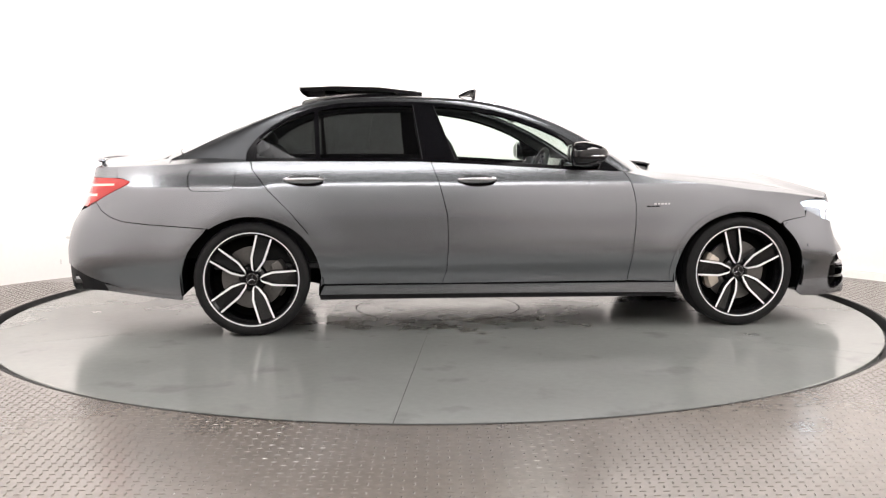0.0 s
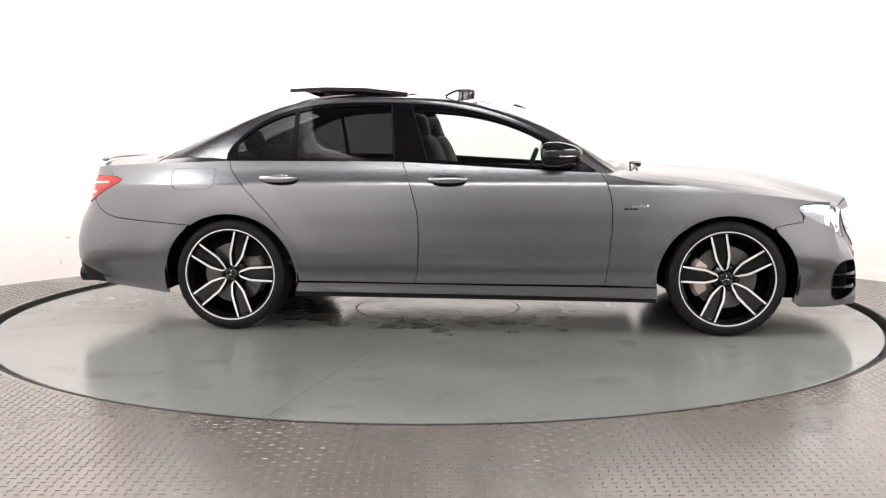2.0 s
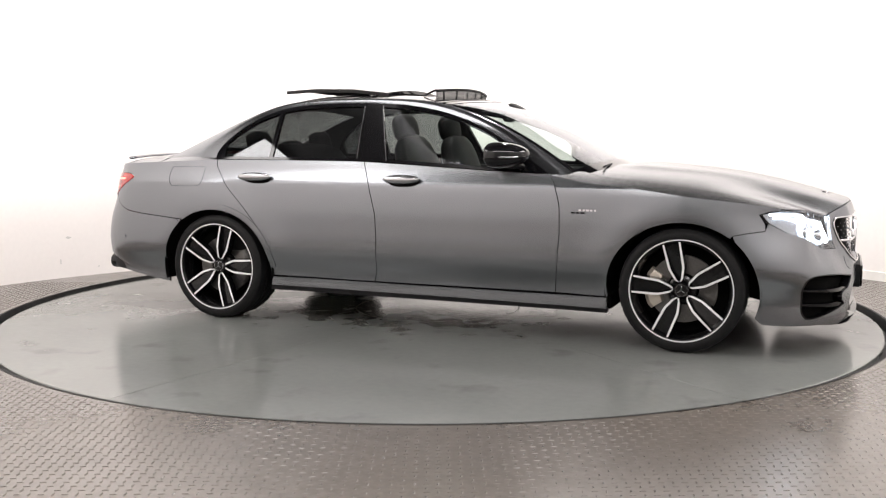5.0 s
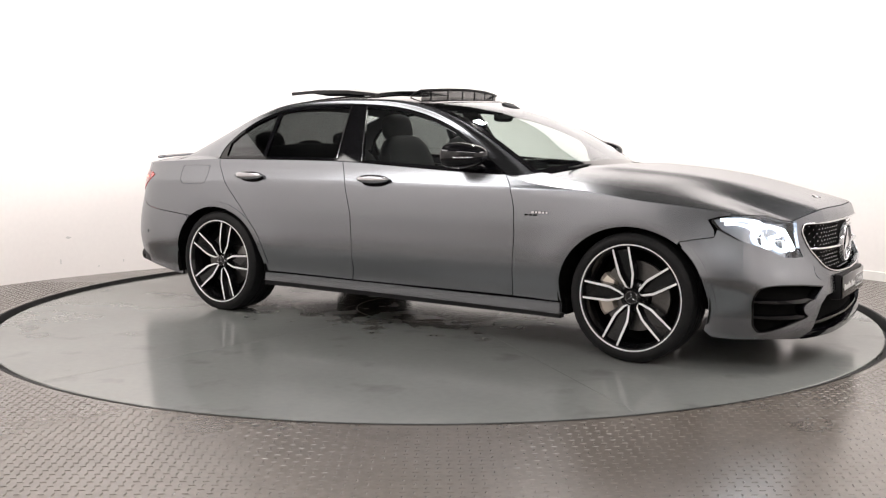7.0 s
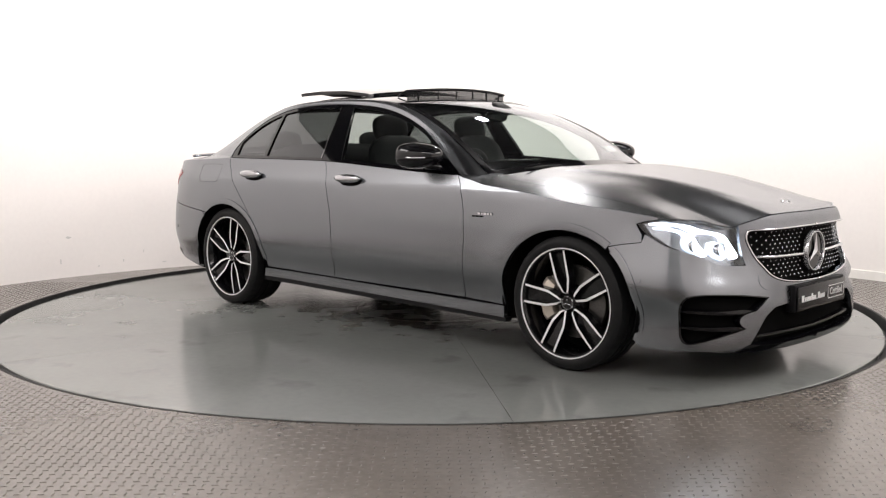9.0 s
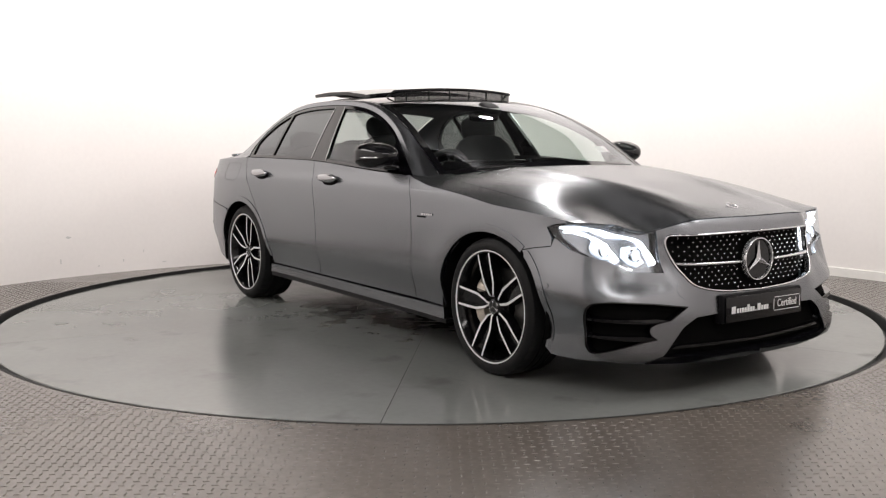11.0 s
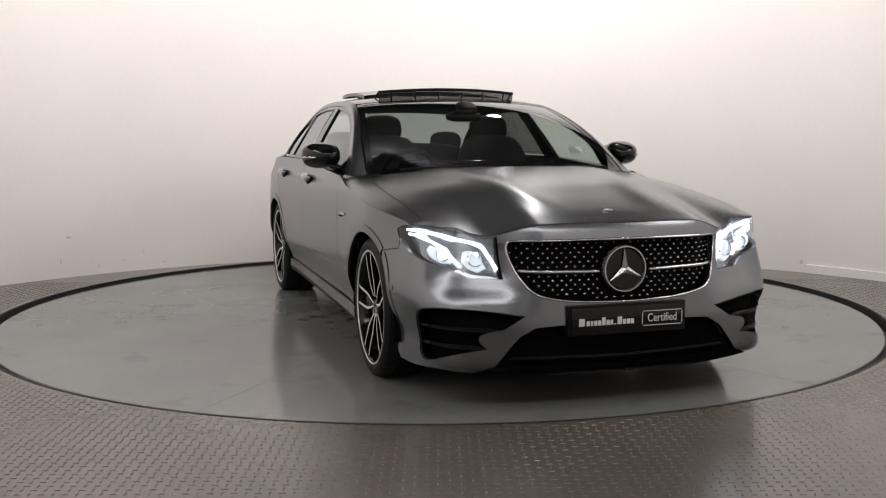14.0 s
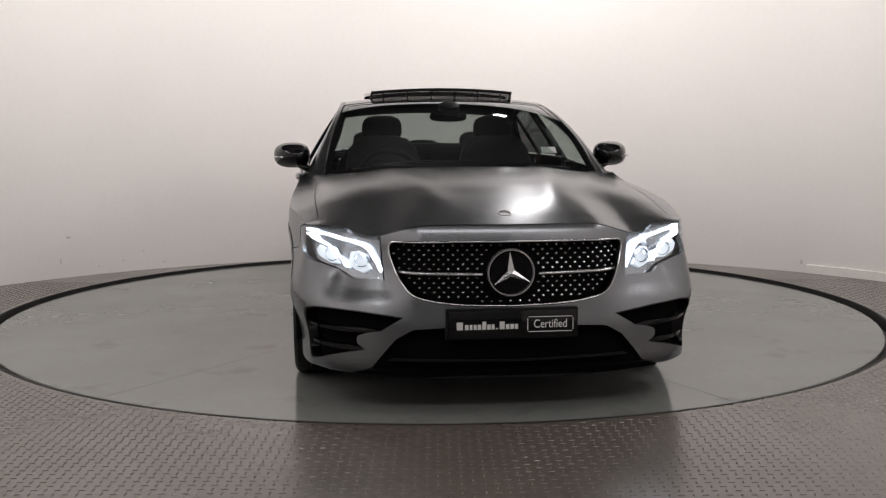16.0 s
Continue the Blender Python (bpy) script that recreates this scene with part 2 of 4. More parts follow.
def patch(name, loops, surf, material, parent, step=0.035, thick=0.014, lift=0.0, label=""):
    """A shell on the surface surf(u, v) -> points, inside the loops, with turned-in edges."""
    uv, tri = region(loops, step)
    e = 1e-3
    P = surf(uv[:, 0], uv[:, 1])
    N = np.cross(surf(uv[:, 0] + e, uv[:, 1]) - surf(uv[:, 0] - e, uv[:, 1]),
                 surf(uv[:, 0], uv[:, 1] + e) - surf(uv[:, 0], uv[:, 1] - e))
    N /= np.linalg.norm(N, axis=1)[:, None] + 1e-12
    mid = P - np.array([-0.2, 0, 0.45])
    mid[:, 0] *= 0.35
    if (N * mid).sum() < 0:
        N = -N
    P = P + N * lift
    fn = np.cross(P[tri[:, 1]] - P[tri[:, 0]], P[tri[:, 2]] - P[tri[:, 0]])
    flip = (fn * N[tri].mean(1)).sum(1) < 0
    tri[flip] = tri[flip][:, ::-1]
    verts, norms, faces = list(P), list(N), [tuple(t) for t in tri]
    if thick:
        count = {}
        for t in tri:
            for a, b in ((t[0], t[1]), (t[1], t[2]), (t[2], t[0])):
                if (b, a) in count:
                    del count[(b, a)]
                else:
                    count[(a, b)] = 1
        for a, b in count:
            k = len(verts)
            out = np.cross(P[b] - P[a], (N[a] + N[b]) / 2)
            out /= np.linalg.norm(out) + 1e-12
            verts += [P[a], P[b], P[b] - N[b] * thick, P[a] - N[a] * thick]
            norms += [out] * 4
            faces.append((k, k + 3, k + 2, k + 1))
    return mesh_ob(name, verts, faces, material, parent, label, normals=norms)


def tube(name, pts, r, material, parent, label="", sides=8, closed=False, flat=1.0):
    """A round bar along points; flat squeezes it."""
    pts = np.array(pts, float)
    n = len(pts)
    tang = np.gradient(pts, axis=0) if not closed else np.roll(pts, -1, 0) - np.roll(pts, 1, 0)
    tang /= np.linalg.norm(tang, axis=1)[:, None] + 1e-12
    up = np.array([0, 0, 1.0]) if abs(tang[0][2]) < 0.9 else np.array([0, 1.0, 0])
    verts, faces = [], []
    for p, t in zip(pts, tang):
        a = np.cross(t, up)
        a /= np.linalg.norm(a) + 1e-9
        b = np.cross(a, t)
        up = b
        for k in range(sides):
            q = 2 * math.pi * k / sides
            verts.append(p + r * (a * math.cos(q) + b * math.sin(q) * flat))
    for i in range(n if closed else n - 1):
        for k in range(sides):
            j, l = (i + 1) % n, (k + 1) % sides
            faces.append((i * sides + k, i * sides + l, j * sides + l, j * sides + k))
    if not closed:
        faces += [tuple(range(sides))[::-1], tuple((n - 1) * sides + k for k in range(sides))]
    return mesh_ob(name, verts, faces, material, parent, label, smooth=True)


def lathe(name, prof, material, parent, label="", seg=96, mod=None):
    """Turn (radius, depth) pairs round the y axis."""
    verts, faces, n = [], [], len(prof)
    for i in range(seg):
        a = 2 * math.pi * i / seg
        for k, (r, d) in enumerate(prof):
            r += mod(i, k) if mod else 0
            verts.append((r * math.cos(a), d, r * math.sin(a)))
    for i in range(seg):
        for k in range(n - 1):
            j = (i + 1) % seg
            faces.append((i * n + k, i * n + k + 1, j * n + k + 1, j * n + k))
    bm = bmesh.new()
    vs = [bm.verts.new(v) for v in verts]
    for f in faces:
        bm.faces.new([vs[q] for q in f])
    bmesh.ops.remove_doubles(bm, verts=bm.verts[:], dist=1e-5)
    return part(name, bm, material, parent, label, True, 0.5)


def box_bm(sx, sy, sz, bevel=0.01, seg=2, m=None):
    bm = bmesh.new()
    bmesh.ops.create_cube(bm, size=1, matrix=(m or Matrix.Identity(4)) @ Matrix.Diagonal((sx, sy, sz, 1)))
    if bevel:
        bmesh.ops.bevel(bm, geom=bm.edges[:], offset=bevel, segments=seg, affect="EDGES", profile=0.6)
    return bm


def blob_bm(sx, sy, sz, power=3.0, m=None, seg=24, rings=14):
    """A rounded cushion: a superellipsoid."""
    bm = bmesh.new()
    bmesh.ops.create_uvsphere(bm, u_segments=seg, v_segments=rings, radius=1)
    for v in bm.verts:
        q = (abs(v.co.x) ** power + abs(v.co.y) ** power + abs(v.co.z) ** power) ** (1 / power)
        v.co = Vector((v.co.x * sx / 2, v.co.y * sy / 2, v.co.z * sz / 2)) / q
    if m:
        bmesh.ops.transform(bm, matrix=m, verts=bm.verts[:])
    return bm


# ------------------------------------------------------------ the studio
FZ = 0.018
WALL_C, WALL_R = (0.05, -1.42), 4.21


def studio():
    # tread-plate floor with the round pit
    n = 160
    verts, faces = [], []
    for i in range(n):
        a = 2 * math.pi * i / n
        c, s = math.cos(a), math.sin(a)
        k = 9.0 / max(abs(c), abs(s))
        verts += [(2.862 * c, 2.862 * s, FZ), (k * c, k * s, FZ), (2.862 * c, 2.862 * s, FZ - 0.006)]
    for i in range(n):
        j = (i + 1) % n
        faces += [(i * 3, i * 3 + 1, j * 3 + 1, j * 3), (i * 3, j * 3, j * 3 + 2, i * 3 + 2)]
    floor = tagged(mesh_ob("floor", verts, faces, PLATE), "grey painted steel tread-plate floor with raised lozenges", "floor", kind="structure")
    # raised lozenges
    pitch, V, F = 0.0385, [], []
    rnd = random.Random(3)
    for i in range(-96, 97):
        for j in range(-112, 30):
            x, y = i * pitch, j * pitch
            r2 = x * x + y * y
            if r2 < 2.90 ** 2 or (x - 0.05) ** 2 + (y + 1.42) ** 2 > 4.19 ** 2 and y > -1.4:
                continue
            if y < -4.3 or abs(x) > 3.6:
                continue
            a = 0.05 if (i + j) % 2 else 1.45
            a += rnd.uniform(-0.03, 0.03)
            c, s = math.cos(a), math.sin(a)
            l, w, h = 0.0135, 0.0036, 0.0022
            k = len(V)
            for u, v, z in ((-l, 0, 0), (-l * 0.4, -w, 0), (l * 0.4, -w, 0), (l, 0, 0), (l * 0.4, w, 0), (-l * 0.4, w, 0), (-l * 0.55, 0, h), (l * 0.55, 0, h)):
                V.append((x + c * u - s * v, y + s * u + c * v, FZ + z))
            F += [(k, k + 1, k + 6), (k + 1, k + 2, k + 7, k + 6), (k + 2, k + 3, k + 7), (k + 3, k + 4, k + 7), (k + 4, k + 5, k + 6, k + 7), (k + 5, k, k + 6)]
    tread = mesh_ob("tread_pattern", V, F, PLATE, floor, "raised steel lozenges")
    tread["kind"] = "stuff"
    # black rim of the pit
    V, F = [], []
    for i in range(n):
        a = 2 * math.pi * i / n
        c, s = math.cos(a), math.sin(a)
        V += [(r * c, r * s, z) for r, z in ((2.875, FZ + 0.0015), (2.860, FZ + 0.0015), (2.855, -0.05), (2.78, -0.05))]
    for i in range(n):
        j = (i + 1) % n
        for k in range(3):
            F.append((i * 4 + k, i * 4 + k + 1, j * 4 + k + 1, j * 4 + k))
    tagged(mesh_ob("floor_edge", V, F, RING, smooth=False), "black rubber edging round the turntable pit", "edging", kind="structure")
    # curved wall
    V, F, m = [], [], 180
    for i in range(m + 1):
        a = math.radians(-72 + 324 * i / m)
        c, s = math.cos(a), math.sin(a)
        for r in (WALL_R, WALL_R + 0.12):
            for z in (0.0, 0.8, 1.6, 2.4, 3.12):
                V.append((WALL_C[0] + r * c, WALL_C[1] + r * s, z))
    for i in range(m):
        for side in (0, 5):
            for k in range(4):
                p = i * 10 + side + k
                F.append((p, p + 1, p + 11, p + 10))
        F.append((i * 10 + 4, i * 10 + 9, i * 10 + 19, i * 10 + 14))
    tagged(mesh_ob("wall_curved", V, F, WALLP, smooth=True), "curved white painted studio wall with scuffs", "wall", kind="structure")
    # chips and scuffs on the wall
    rnd = random.Random(5)
    for ang, z, w, h in ((137.5, .33, .05, .022), (138.5, .14, .016, .05), (131, .10, .012, .03), (128.5, .17, .01, .03), (134, .07, .02, .012), (150, .12, .012, .02), (126, .06, .05, .01), (44.2, .09, .03, .05)):
        pts = []
        for k in range(9):
            q = 2 * math.pi * k / 9
            a = math.radians(ang) + w / 2 * math.cos(q) * rnd.uniform(.7, 1.1) / WALL_R
            pts.append((WALL_C[0] + (WALL_R - .003) * math.cos(a), WALL_C[1] + (WALL_R - .003) * math.sin(a), FZ + z + h / 2 * math.sin(q) * rnd.uniform(.7, 1.1)))
        tagged(mesh_ob("wall_chip", pts, [tuple(range(9))], CONC), "small grey chip in the white wall paint", "paint chip", kind="structure")
    # base board on the one side of the wall
    V, F = [], []
    a0, a1, m = math.radians(43.5), math.radians(-10), 40
    for i in range(m + 1):
        a = a0 + (a1 - a0) * i / m
        c, s = math.cos(a), math.sin(a)
        for r, z in ((WALL_R - 0.002, FZ + 0.075), (WALL_R - 0.018, FZ + 0.07), (WALL_R - 0.02, FZ + 0.001)):
            V.append((WALL_C[0] + r * c, WALL_C[1] + r * s, z))
    for i in range(m):
        for k in range(2):
            p = i * 3 + k
            F.append((p, p + 1, p + 4, p + 3))
    tagged(mesh_ob("baseboard", V, F, TRIMW), "white base board at the foot of the wall", "baseboard", kind="structure")
    # room behind the camera
    for name, c, size in (("wall_behind", (0, -9.0, 1.8), (18, 0.15, 3.6)), ("wall_west", (-6.5, -0.2, 1.8), (0.15, 17.4, 3.6)), ("wall_east", (6.5, -0.2, 1.8), (0.15, 17.4, 3.6)), ("wall_north", (0, 8.6, 1.8), (12.8, 0.15, 3.6))):
        tagged(part(name, box_bm(*size, 0, m=Matrix.Translation(c)), CONC, None), "plain grey room wall", "wall", kind="structure")
    tagged(part("ceiling", box_bm(18, 18, 0.15, 0, m=Matrix.Translation((0, 0, 3.68))), CEIL, None), "plain dark ceiling", "ceiling", kind="structure")


def turntable():
    base = tagged(new("turntable"), "round glossy grey-green painted turntable with faint joints", "turntable")
    def sector(name, r0, r1, a0, a1, n, z, material):
        V, F = [], []
        rings = ((r0, z - .03), (r0, z), (r1 - .006, z), (r1, z - .004), (r1, z - .03)) if r0 else ((.001, z), (r1 - .004, z), (r1, z - .003), (r1, z - .03))
        for i in range(n + 1):
            a = math.radians(a0 + (a1 - a0) * i / n)
            V += [(r * math.cos(a), r * math.sin(a), h) for r, h in rings]
        m = len(rings)
        for i in range(n):
            for k in range(m - 1):
                F.append((i * m + k, i * m + k + 1, (i + 1) * m + k + 1, (i + 1) * m + k))
        if a1 - a0 < 359:
            F += [tuple(range(m)), tuple(n * m + k for k in range(m))[::-1]]
        return mesh_ob(name, V, F, material, base)
    gap = .03
    for k in range(6):
        sector("deck_panel", .562, 2.81, 21 + 60 * k + gap, 81 + 60 * k - gap, 32, 0.0, DISCP)
    sector("hatch_cover", 0, .556, 0, 360, 72, 0.0, DISCP)
    sector("sub_deck", 0, 2.80, 0, 360, 96, -.012, DIRT)
    return base


studio()
table = turntable()

# ------------------------------------------------------------ the car: surfaces
# plan line of the half body, from the nose round to the tail (x forward, y outward)
PLAN = spline([(2.352, 0), (2.345, .2), (2.325, .42), (2.29, .60), (2.235, .75), (2.155, .845), (2.05, .898), (1.90, .922), (1.70, .934), (1.47, .937), (0.9, .936), (0, .932),
               (-0.9, .930), (-1.47, .935), (-1.80, .925), (-2.08, .89), (-2.30, .825), (-2.46, .72), (-2.56, .56), (-2.61, .34), (-2.63, 0)], 900)
_t = np.gradient(PLAN, axis=0)
_t /= np.linalg.norm(_t, axis=1)[:, None]
PN = np.stack([-_t[:, 1], _t[:, 0]], 1)
PN *= np.sign((PN * (PLAN - np.array([0, 0.0]))).sum(1))[:, None]
PS = np.concatenate([[0], np.cumsum(np.linalg.norm(np.diff(PLAN, axis=0), axis=1))])
S_END = PS[-1]
d_side = curve1([.10, .20, .27, .30, .36, .42, .48, .55, .62, .70, .78, .85, .878, .888, .95, 1.03, 1.1], [-.06, -.054, -.054, -.051, -.036, -.014, -.004, -.001, .0, .001, -.001, -.005, -.008, -.012, -.035, -.056, -.08])
d_front = curve1([.10, .16, .22, .35, .45, .52, .60, .70, .76, .80], [-.03, -.012, 0.0, -.002, -.010, -.016, -.021, -.031, -.046, -.068])
d_corner = curve1([.10, .22, .35, .45, .52, .60, .70, .76, .80], [-.035, -.008, -.016, -.040, -.070, -.105, -.148, -.178, -.198])
d_set = curve1([.10, .38, .45, .53, .60, .66, .72, .80], [0, .002, .018, .050, .068, .068, .058, .050])
d_rear = curve1([.20, .30, .40, .47, .55, .64, .70, .76, .92, 1.0, 1.05], [.0, .025, .03, .03, .018, -.01, -.045, -.085, -.150, -.165, -.17])
RF, RR = (1.4695, .333), (-1.4695, .333)


def smooth01(a, b, x):
    t = np.clip((x - a) / (b - a), 0, 1)
    return t * t * (3 - 2 * t)


def body(s, z):
    """A point of the half body's flank (y outward, positive)."""
    s = np.asarray(s, float)
    z = np.asarray(z, float)
    bx, by = np.interp(s, PS, PLAN[:, 0]), np.interp(s, PS, PLAN[:, 1])
    nx, ny = np.interp(s, PS, PN[:, 0]), np.interp(s, PS, PN[:, 1])
    L = np.hypot(nx, ny)
    nx, ny = nx / L, ny / L
    wf, wr = np.where(bx > 0, nx * nx, 0), np.where(bx < 0, nx * nx, 0)
    corner = 4 * nx * nx * ny * ny * (bx > 0)
    fr = d_front(z) * (1 - corner) + d_corner(z) * corner
    d = ny * ny * d_side(z) + wf * fr + wr * d_rear(z)
    d = d - wf * d_set(z) * smooth01(.37, .56, by)
    d = d - .055 * smooth01(1.45, 2.0, bx) * smooth01(.42, .76, z) * ny * ny
    for cx, cz in (RF, RR):
        r = np.hypot((bx - cx) / 1.06, z - cz)
        d = d + 0.008 * np.exp(-((r - .41) / .11) ** 2)
    d = d - 0.004 * smooth01(-1.4, -2.0, bx) * np.clip((z - .90) / .12, 0, 1.2) ** 1.6 * ny * ny
    d = d + 0.008 * smooth01(.75, 1.2, bx) * np.clip((z - .84) / .1, 0, 1) * -1 * ny * ny
    return np.stack([bx + nx * d, by + ny * d, z + 0 * bx], -1)


def flank(sgn):
    def f(s, z):
        p = body(s, z)
        p[:, 1] *= sgn
        return p
    return f


def bx(x, z):
    """Plan length at which the flank has this x."""
    s = np.linspace(PS[300 if x < 0 else 0], S_END, 1500)
    p = body(s, np.full(1500, z))
    k = np.argmax(p[:, 1])
    X = p[:, 0]
    if x > X[k]:
        return float(np.interp(-x, -X[:k + 1], s[:k + 1]))
    return float(np.interp(-x, -X[k:], s[k:]))


def by(y, z, rear=False):
    """Plan length at which the nose (or the tail) has this half width."""
    s = np.linspace(0, S_END, 2400)
    p = body(s, np.full(2400, z))
    k = 1 + np.argmax(p[1:, 0] < 1.5) if not rear else np.argmax(p[:, 0] < -1.9)
    if not rear:
        return float(np.interp(y, p[:k, 1], s[:k]))
    return float(np.interp(-y, -p[k:, 1], s[k:]))


# the line where flank and top meet: height over plan length
ZS_X = curve1([-2.46, -2.3, -2.1, -1.9, -1.7, -1.47, -0.9, -.5, -.3, .1, .4, .66, .8, 1.0, 1.3, 1.58, 1.85, 2.0],
              [.985, .99, .998, 1.005, 1.012, 1.020, 1.017, 1.013, 1.005, .981, .963, .951, .935, .905, .868, .820, .765, .752])
ZS_Y = curve1([0, .30, .45, .53, .57, .62, .70, .78, .84], [.788, .785, .778, .752, .728, .735, .752, .762, .763])
_s = np.linspace(0, S_END, 1200)
_p0 = body(_s, np.full(1200, .745))
ZC = curve1([-2.50, -2.46, -2.29, -2.09, -1.95, -1.8, .8, .97, 1.22, 1.49, 1.685, 1.88, 2.0, 2.10, 2.164, 2.213, 2.28, 2.33],
            [1.02, 1.03, 1.044, 1.062, 1.09, 1.12, 1.015, 1.0, .984, .958, .930, .890, .864, .841, .825, .811, .791, .775])
DROP = curve1([.70, .85, 1.3, 1.6, 1.85, 2.0, 2.10, 2.213, 2.30], [.09, .092, .102, .108, .106, .104, .110, .120, .120])


def hood(x, y):
    """Height of bonnet and wings."""
    x, y = np.asarray(x, float), np.asarray(y, float)
    z = ZC(x) - DROP(x) * (np.abs(y) / .9) ** 2.8
    ay = np.abs(y)
    z = z - .056 * smooth01(.36, .58, ay) * smooth01(.84, .56, ay) * smooth01(1.50, 2.21, x)
    z = z + .011 * smooth01(.72, .84, ay) * smooth01(1.98, 2.08, x)
    ridge = .27 + .15 * smooth01(2.2, 1.0, x)
    return z + .013 * np.exp(-((np.abs(y) - ridge) / .085) ** 2) * smooth01(2.24, 1.85, x) * smooth01(.9, 1.2, x)


_zs = ZS_X(_p0[:, 0])
_zf = np.full(1200, .80)
for _ in range(30):
    _q = body(_s, _zf)
    _zf = .5 * _zf + .5 * hood(_q[:, 0], _q[:, 1])
_k = smooth01(.80, .95, _p0[:, 0])
_zs = _zs * (1 - _k) + _zf * _k
_zs = np.where(_p0[:, 0] < -2.2, np.maximum(_zs, .985), _zs)


def zs(s):
    return np.interp(s, _s, _zs)


U = body(_s, _zs)
U[:, 0] = np.minimum.accumulate(U[:, 0] - np.arange(len(U)) * 1e-7)
def topz(x, y):
    """Height of bonnet, wings and boot lid."""
    x, y = np.asarray(x, float), np.asarray(y, float)
    yu = np.interp(-x, -U[:, 0], U[:, 1])
    zu = np.interp(-x, -U[:, 0], U[:, 2])
    w = np.clip(np.abs(y) / np.maximum(yu, .02), 0, 1.02)
    zc = ZC(x)
    z = zc - np.maximum(zc - zu, 0) * w ** 2.5
    k = smooth01(.80, .95, x)
    return z * (1 - k) + hood(x, y) * k


def top(x, y):
    return np.stack([np.asarray(x, float), np.asarray(y, float), topz(x, y)], -1)


# greenhouse: centre line, rail and window line, station by station
_st = np.array([
    (1.00, .990, .90, .785, .915, .78, .915), (.77, 1.109, .62, .750, 1.105, .51, 1.093), (.574, 1.225, .42, .712, 1.213, .335, 1.198),
    (.381, 1.320, .22, .675, 1.297, .155, 1.270), (.17, 1.385, .03, .645, 1.354, -.02, 1.320), (-.10, 1.425, -.16, .625, 1.388, -.24, 1.357),
    (-.575, 1.450, -.575, .612, 1.404, -.575, 1.373), (-.953, 1.443, -.953, .612, 1.394, -.912, 1.365), (-1.20, 1.402, -1.18, .620, 1.358, -1.113, 1.335),
    (-1.52, 1.287, -1.45, .645, 1.258, -1.281, 1.270), (-1.75, 1.190, -1.68, .675, 1.155, -1.417, 1.171), (-1.95, 1.095, -1.87, .715, 1.062, -1.488, 1.08), (-2.02, 1.075, -1.97, .745, 1.018, -1.49, 1.024)])
_tt = np.arange(13) * 0.2
_dense = np.linspace(0, 2.4, 481)
_sp = np.stack([np.interp(_dense, _tt, _st[:, k]) for k in range(7)], 1)
for _ in range(2):
    for _k in range(7):
        _q = np.pad(_sp[:, _k], 14, mode="reflect", reflect_type="odd")
        _sp[:, _k] = np.convolve(_q, np.ones(29) / 29, "valid")


def station(t):
    return [np.interp(t, _dense, _sp[:, k]) for k in range(7)]


def gside(x, z):
    """Half width of the side windows' surface."""
    x, z = np.asarray(x, float), np.asarray(z, float)
    zb = ZS_X(x)
    yb = .880 - .012 * np.clip(x, 0, 1) ** 2 * 2 - .05 * np.clip(-x - .9, 0, 1) ** 1.5
    dz = z - zb
    return yb - .56 * dz - .22 * np.abs(dz) * dz


def roofsurf(t, w):
    xc, zc, xr, yr, zr, *_ = station(t)
    a = np.abs(w) / .6
    return np.stack([xc + (xr - xc) * a ** 2, np.sign(w) * yr * a, zc + (zr - zc) * (0.75 * a ** 2 + 0.25 * a ** 5)], -1)


def railstrip(sgn):
    """From the rail (v = 0) to the window line (v = 0.1)."""
    def f(t, v):
        _, _, xr, yr, zr, xq, zq = station(t)
        a = v / .1
        yq = gside(xq, zq) + .004
        bul = .012 * np.sin(np.pi * np.clip(a, 0, 1))
        return np.stack([xr + (xq - xr) * a, sgn * (yr + (yq - yr) * a + bul), zr + (zq - zr) * a + bul], -1)
    return f


def winside(sgn, inset=0.0):
    def f(x, z):
        return np.stack([np.asarray(x, float), sgn * (gside(x, z) - inset), np.asarray(z, float)], -1)
    return f


def winline(x0, x1, n=40):
    """Points of the window line between two x."""
    t = np.linspace(0, 2.38, 700)
    st = station(t)
    k = (st[5] <= max(x0, x1)) & (st[5] >= min(x0, x1))
    pts = list(zip(st[5][k], st[6][k]))
    pts = pts[::max(1, len(pts) // n)]
    return pts if x0 > x1 else pts[::-1]


# ------------------------------------------------------------ the car: panels
def X(x, z):
    return (bx(x, z), z)


def Y(y, z, rear=False):
    return (by(y, z, rear), z)


def arch(c, a, b, a0, a1, n=26):
    """Points of a wheel opening, angles from the front horizontal."""
    out = []
    for k in range(n + 1):
        q = math.radians(a0 + (a1 - a0) * k / n)
        out.append((c[0] + a * math.cos(q), c[1] + b * math.sin(q)))
    return out


car = tagged(new("car"), "satin grey four-door saloon car with lit headlamps, on a turntable", "car")
FSEAM = [(.738, .951), (.772, .90), (.795, .83), (.807, .763), (.809, .628), (.795, .459), (.774, .289)]
BSEAM = [(-.415, 1.010), (-.39, .94), (-.366, .870), (-.324, .704), (-.318, .537), (-.328, .369), (-.352, .292)]
RSEAM = [(-1.461, 1.020), (-1.453, .975), (-1.368, .860), (-1.241, .728), (-1.145, .611), (-1.088, .477), (-1.051, .300)]
HL_BOT = [("y", .522, .553), ("y", .66, .560), ("x", 2.12, .592), ("x", 1.995, .656), ("x", 1.90, .703)]
G = 0.0025


def tok(p):
    return X(p[1], p[2]) if p[0] == "x" else Y(p[1], p[2])


def zline(s0, s1, n=30, drop=0.0):
    return [(s, float(zs(s)) - drop) for s in np.linspace(s0, s1, n)]


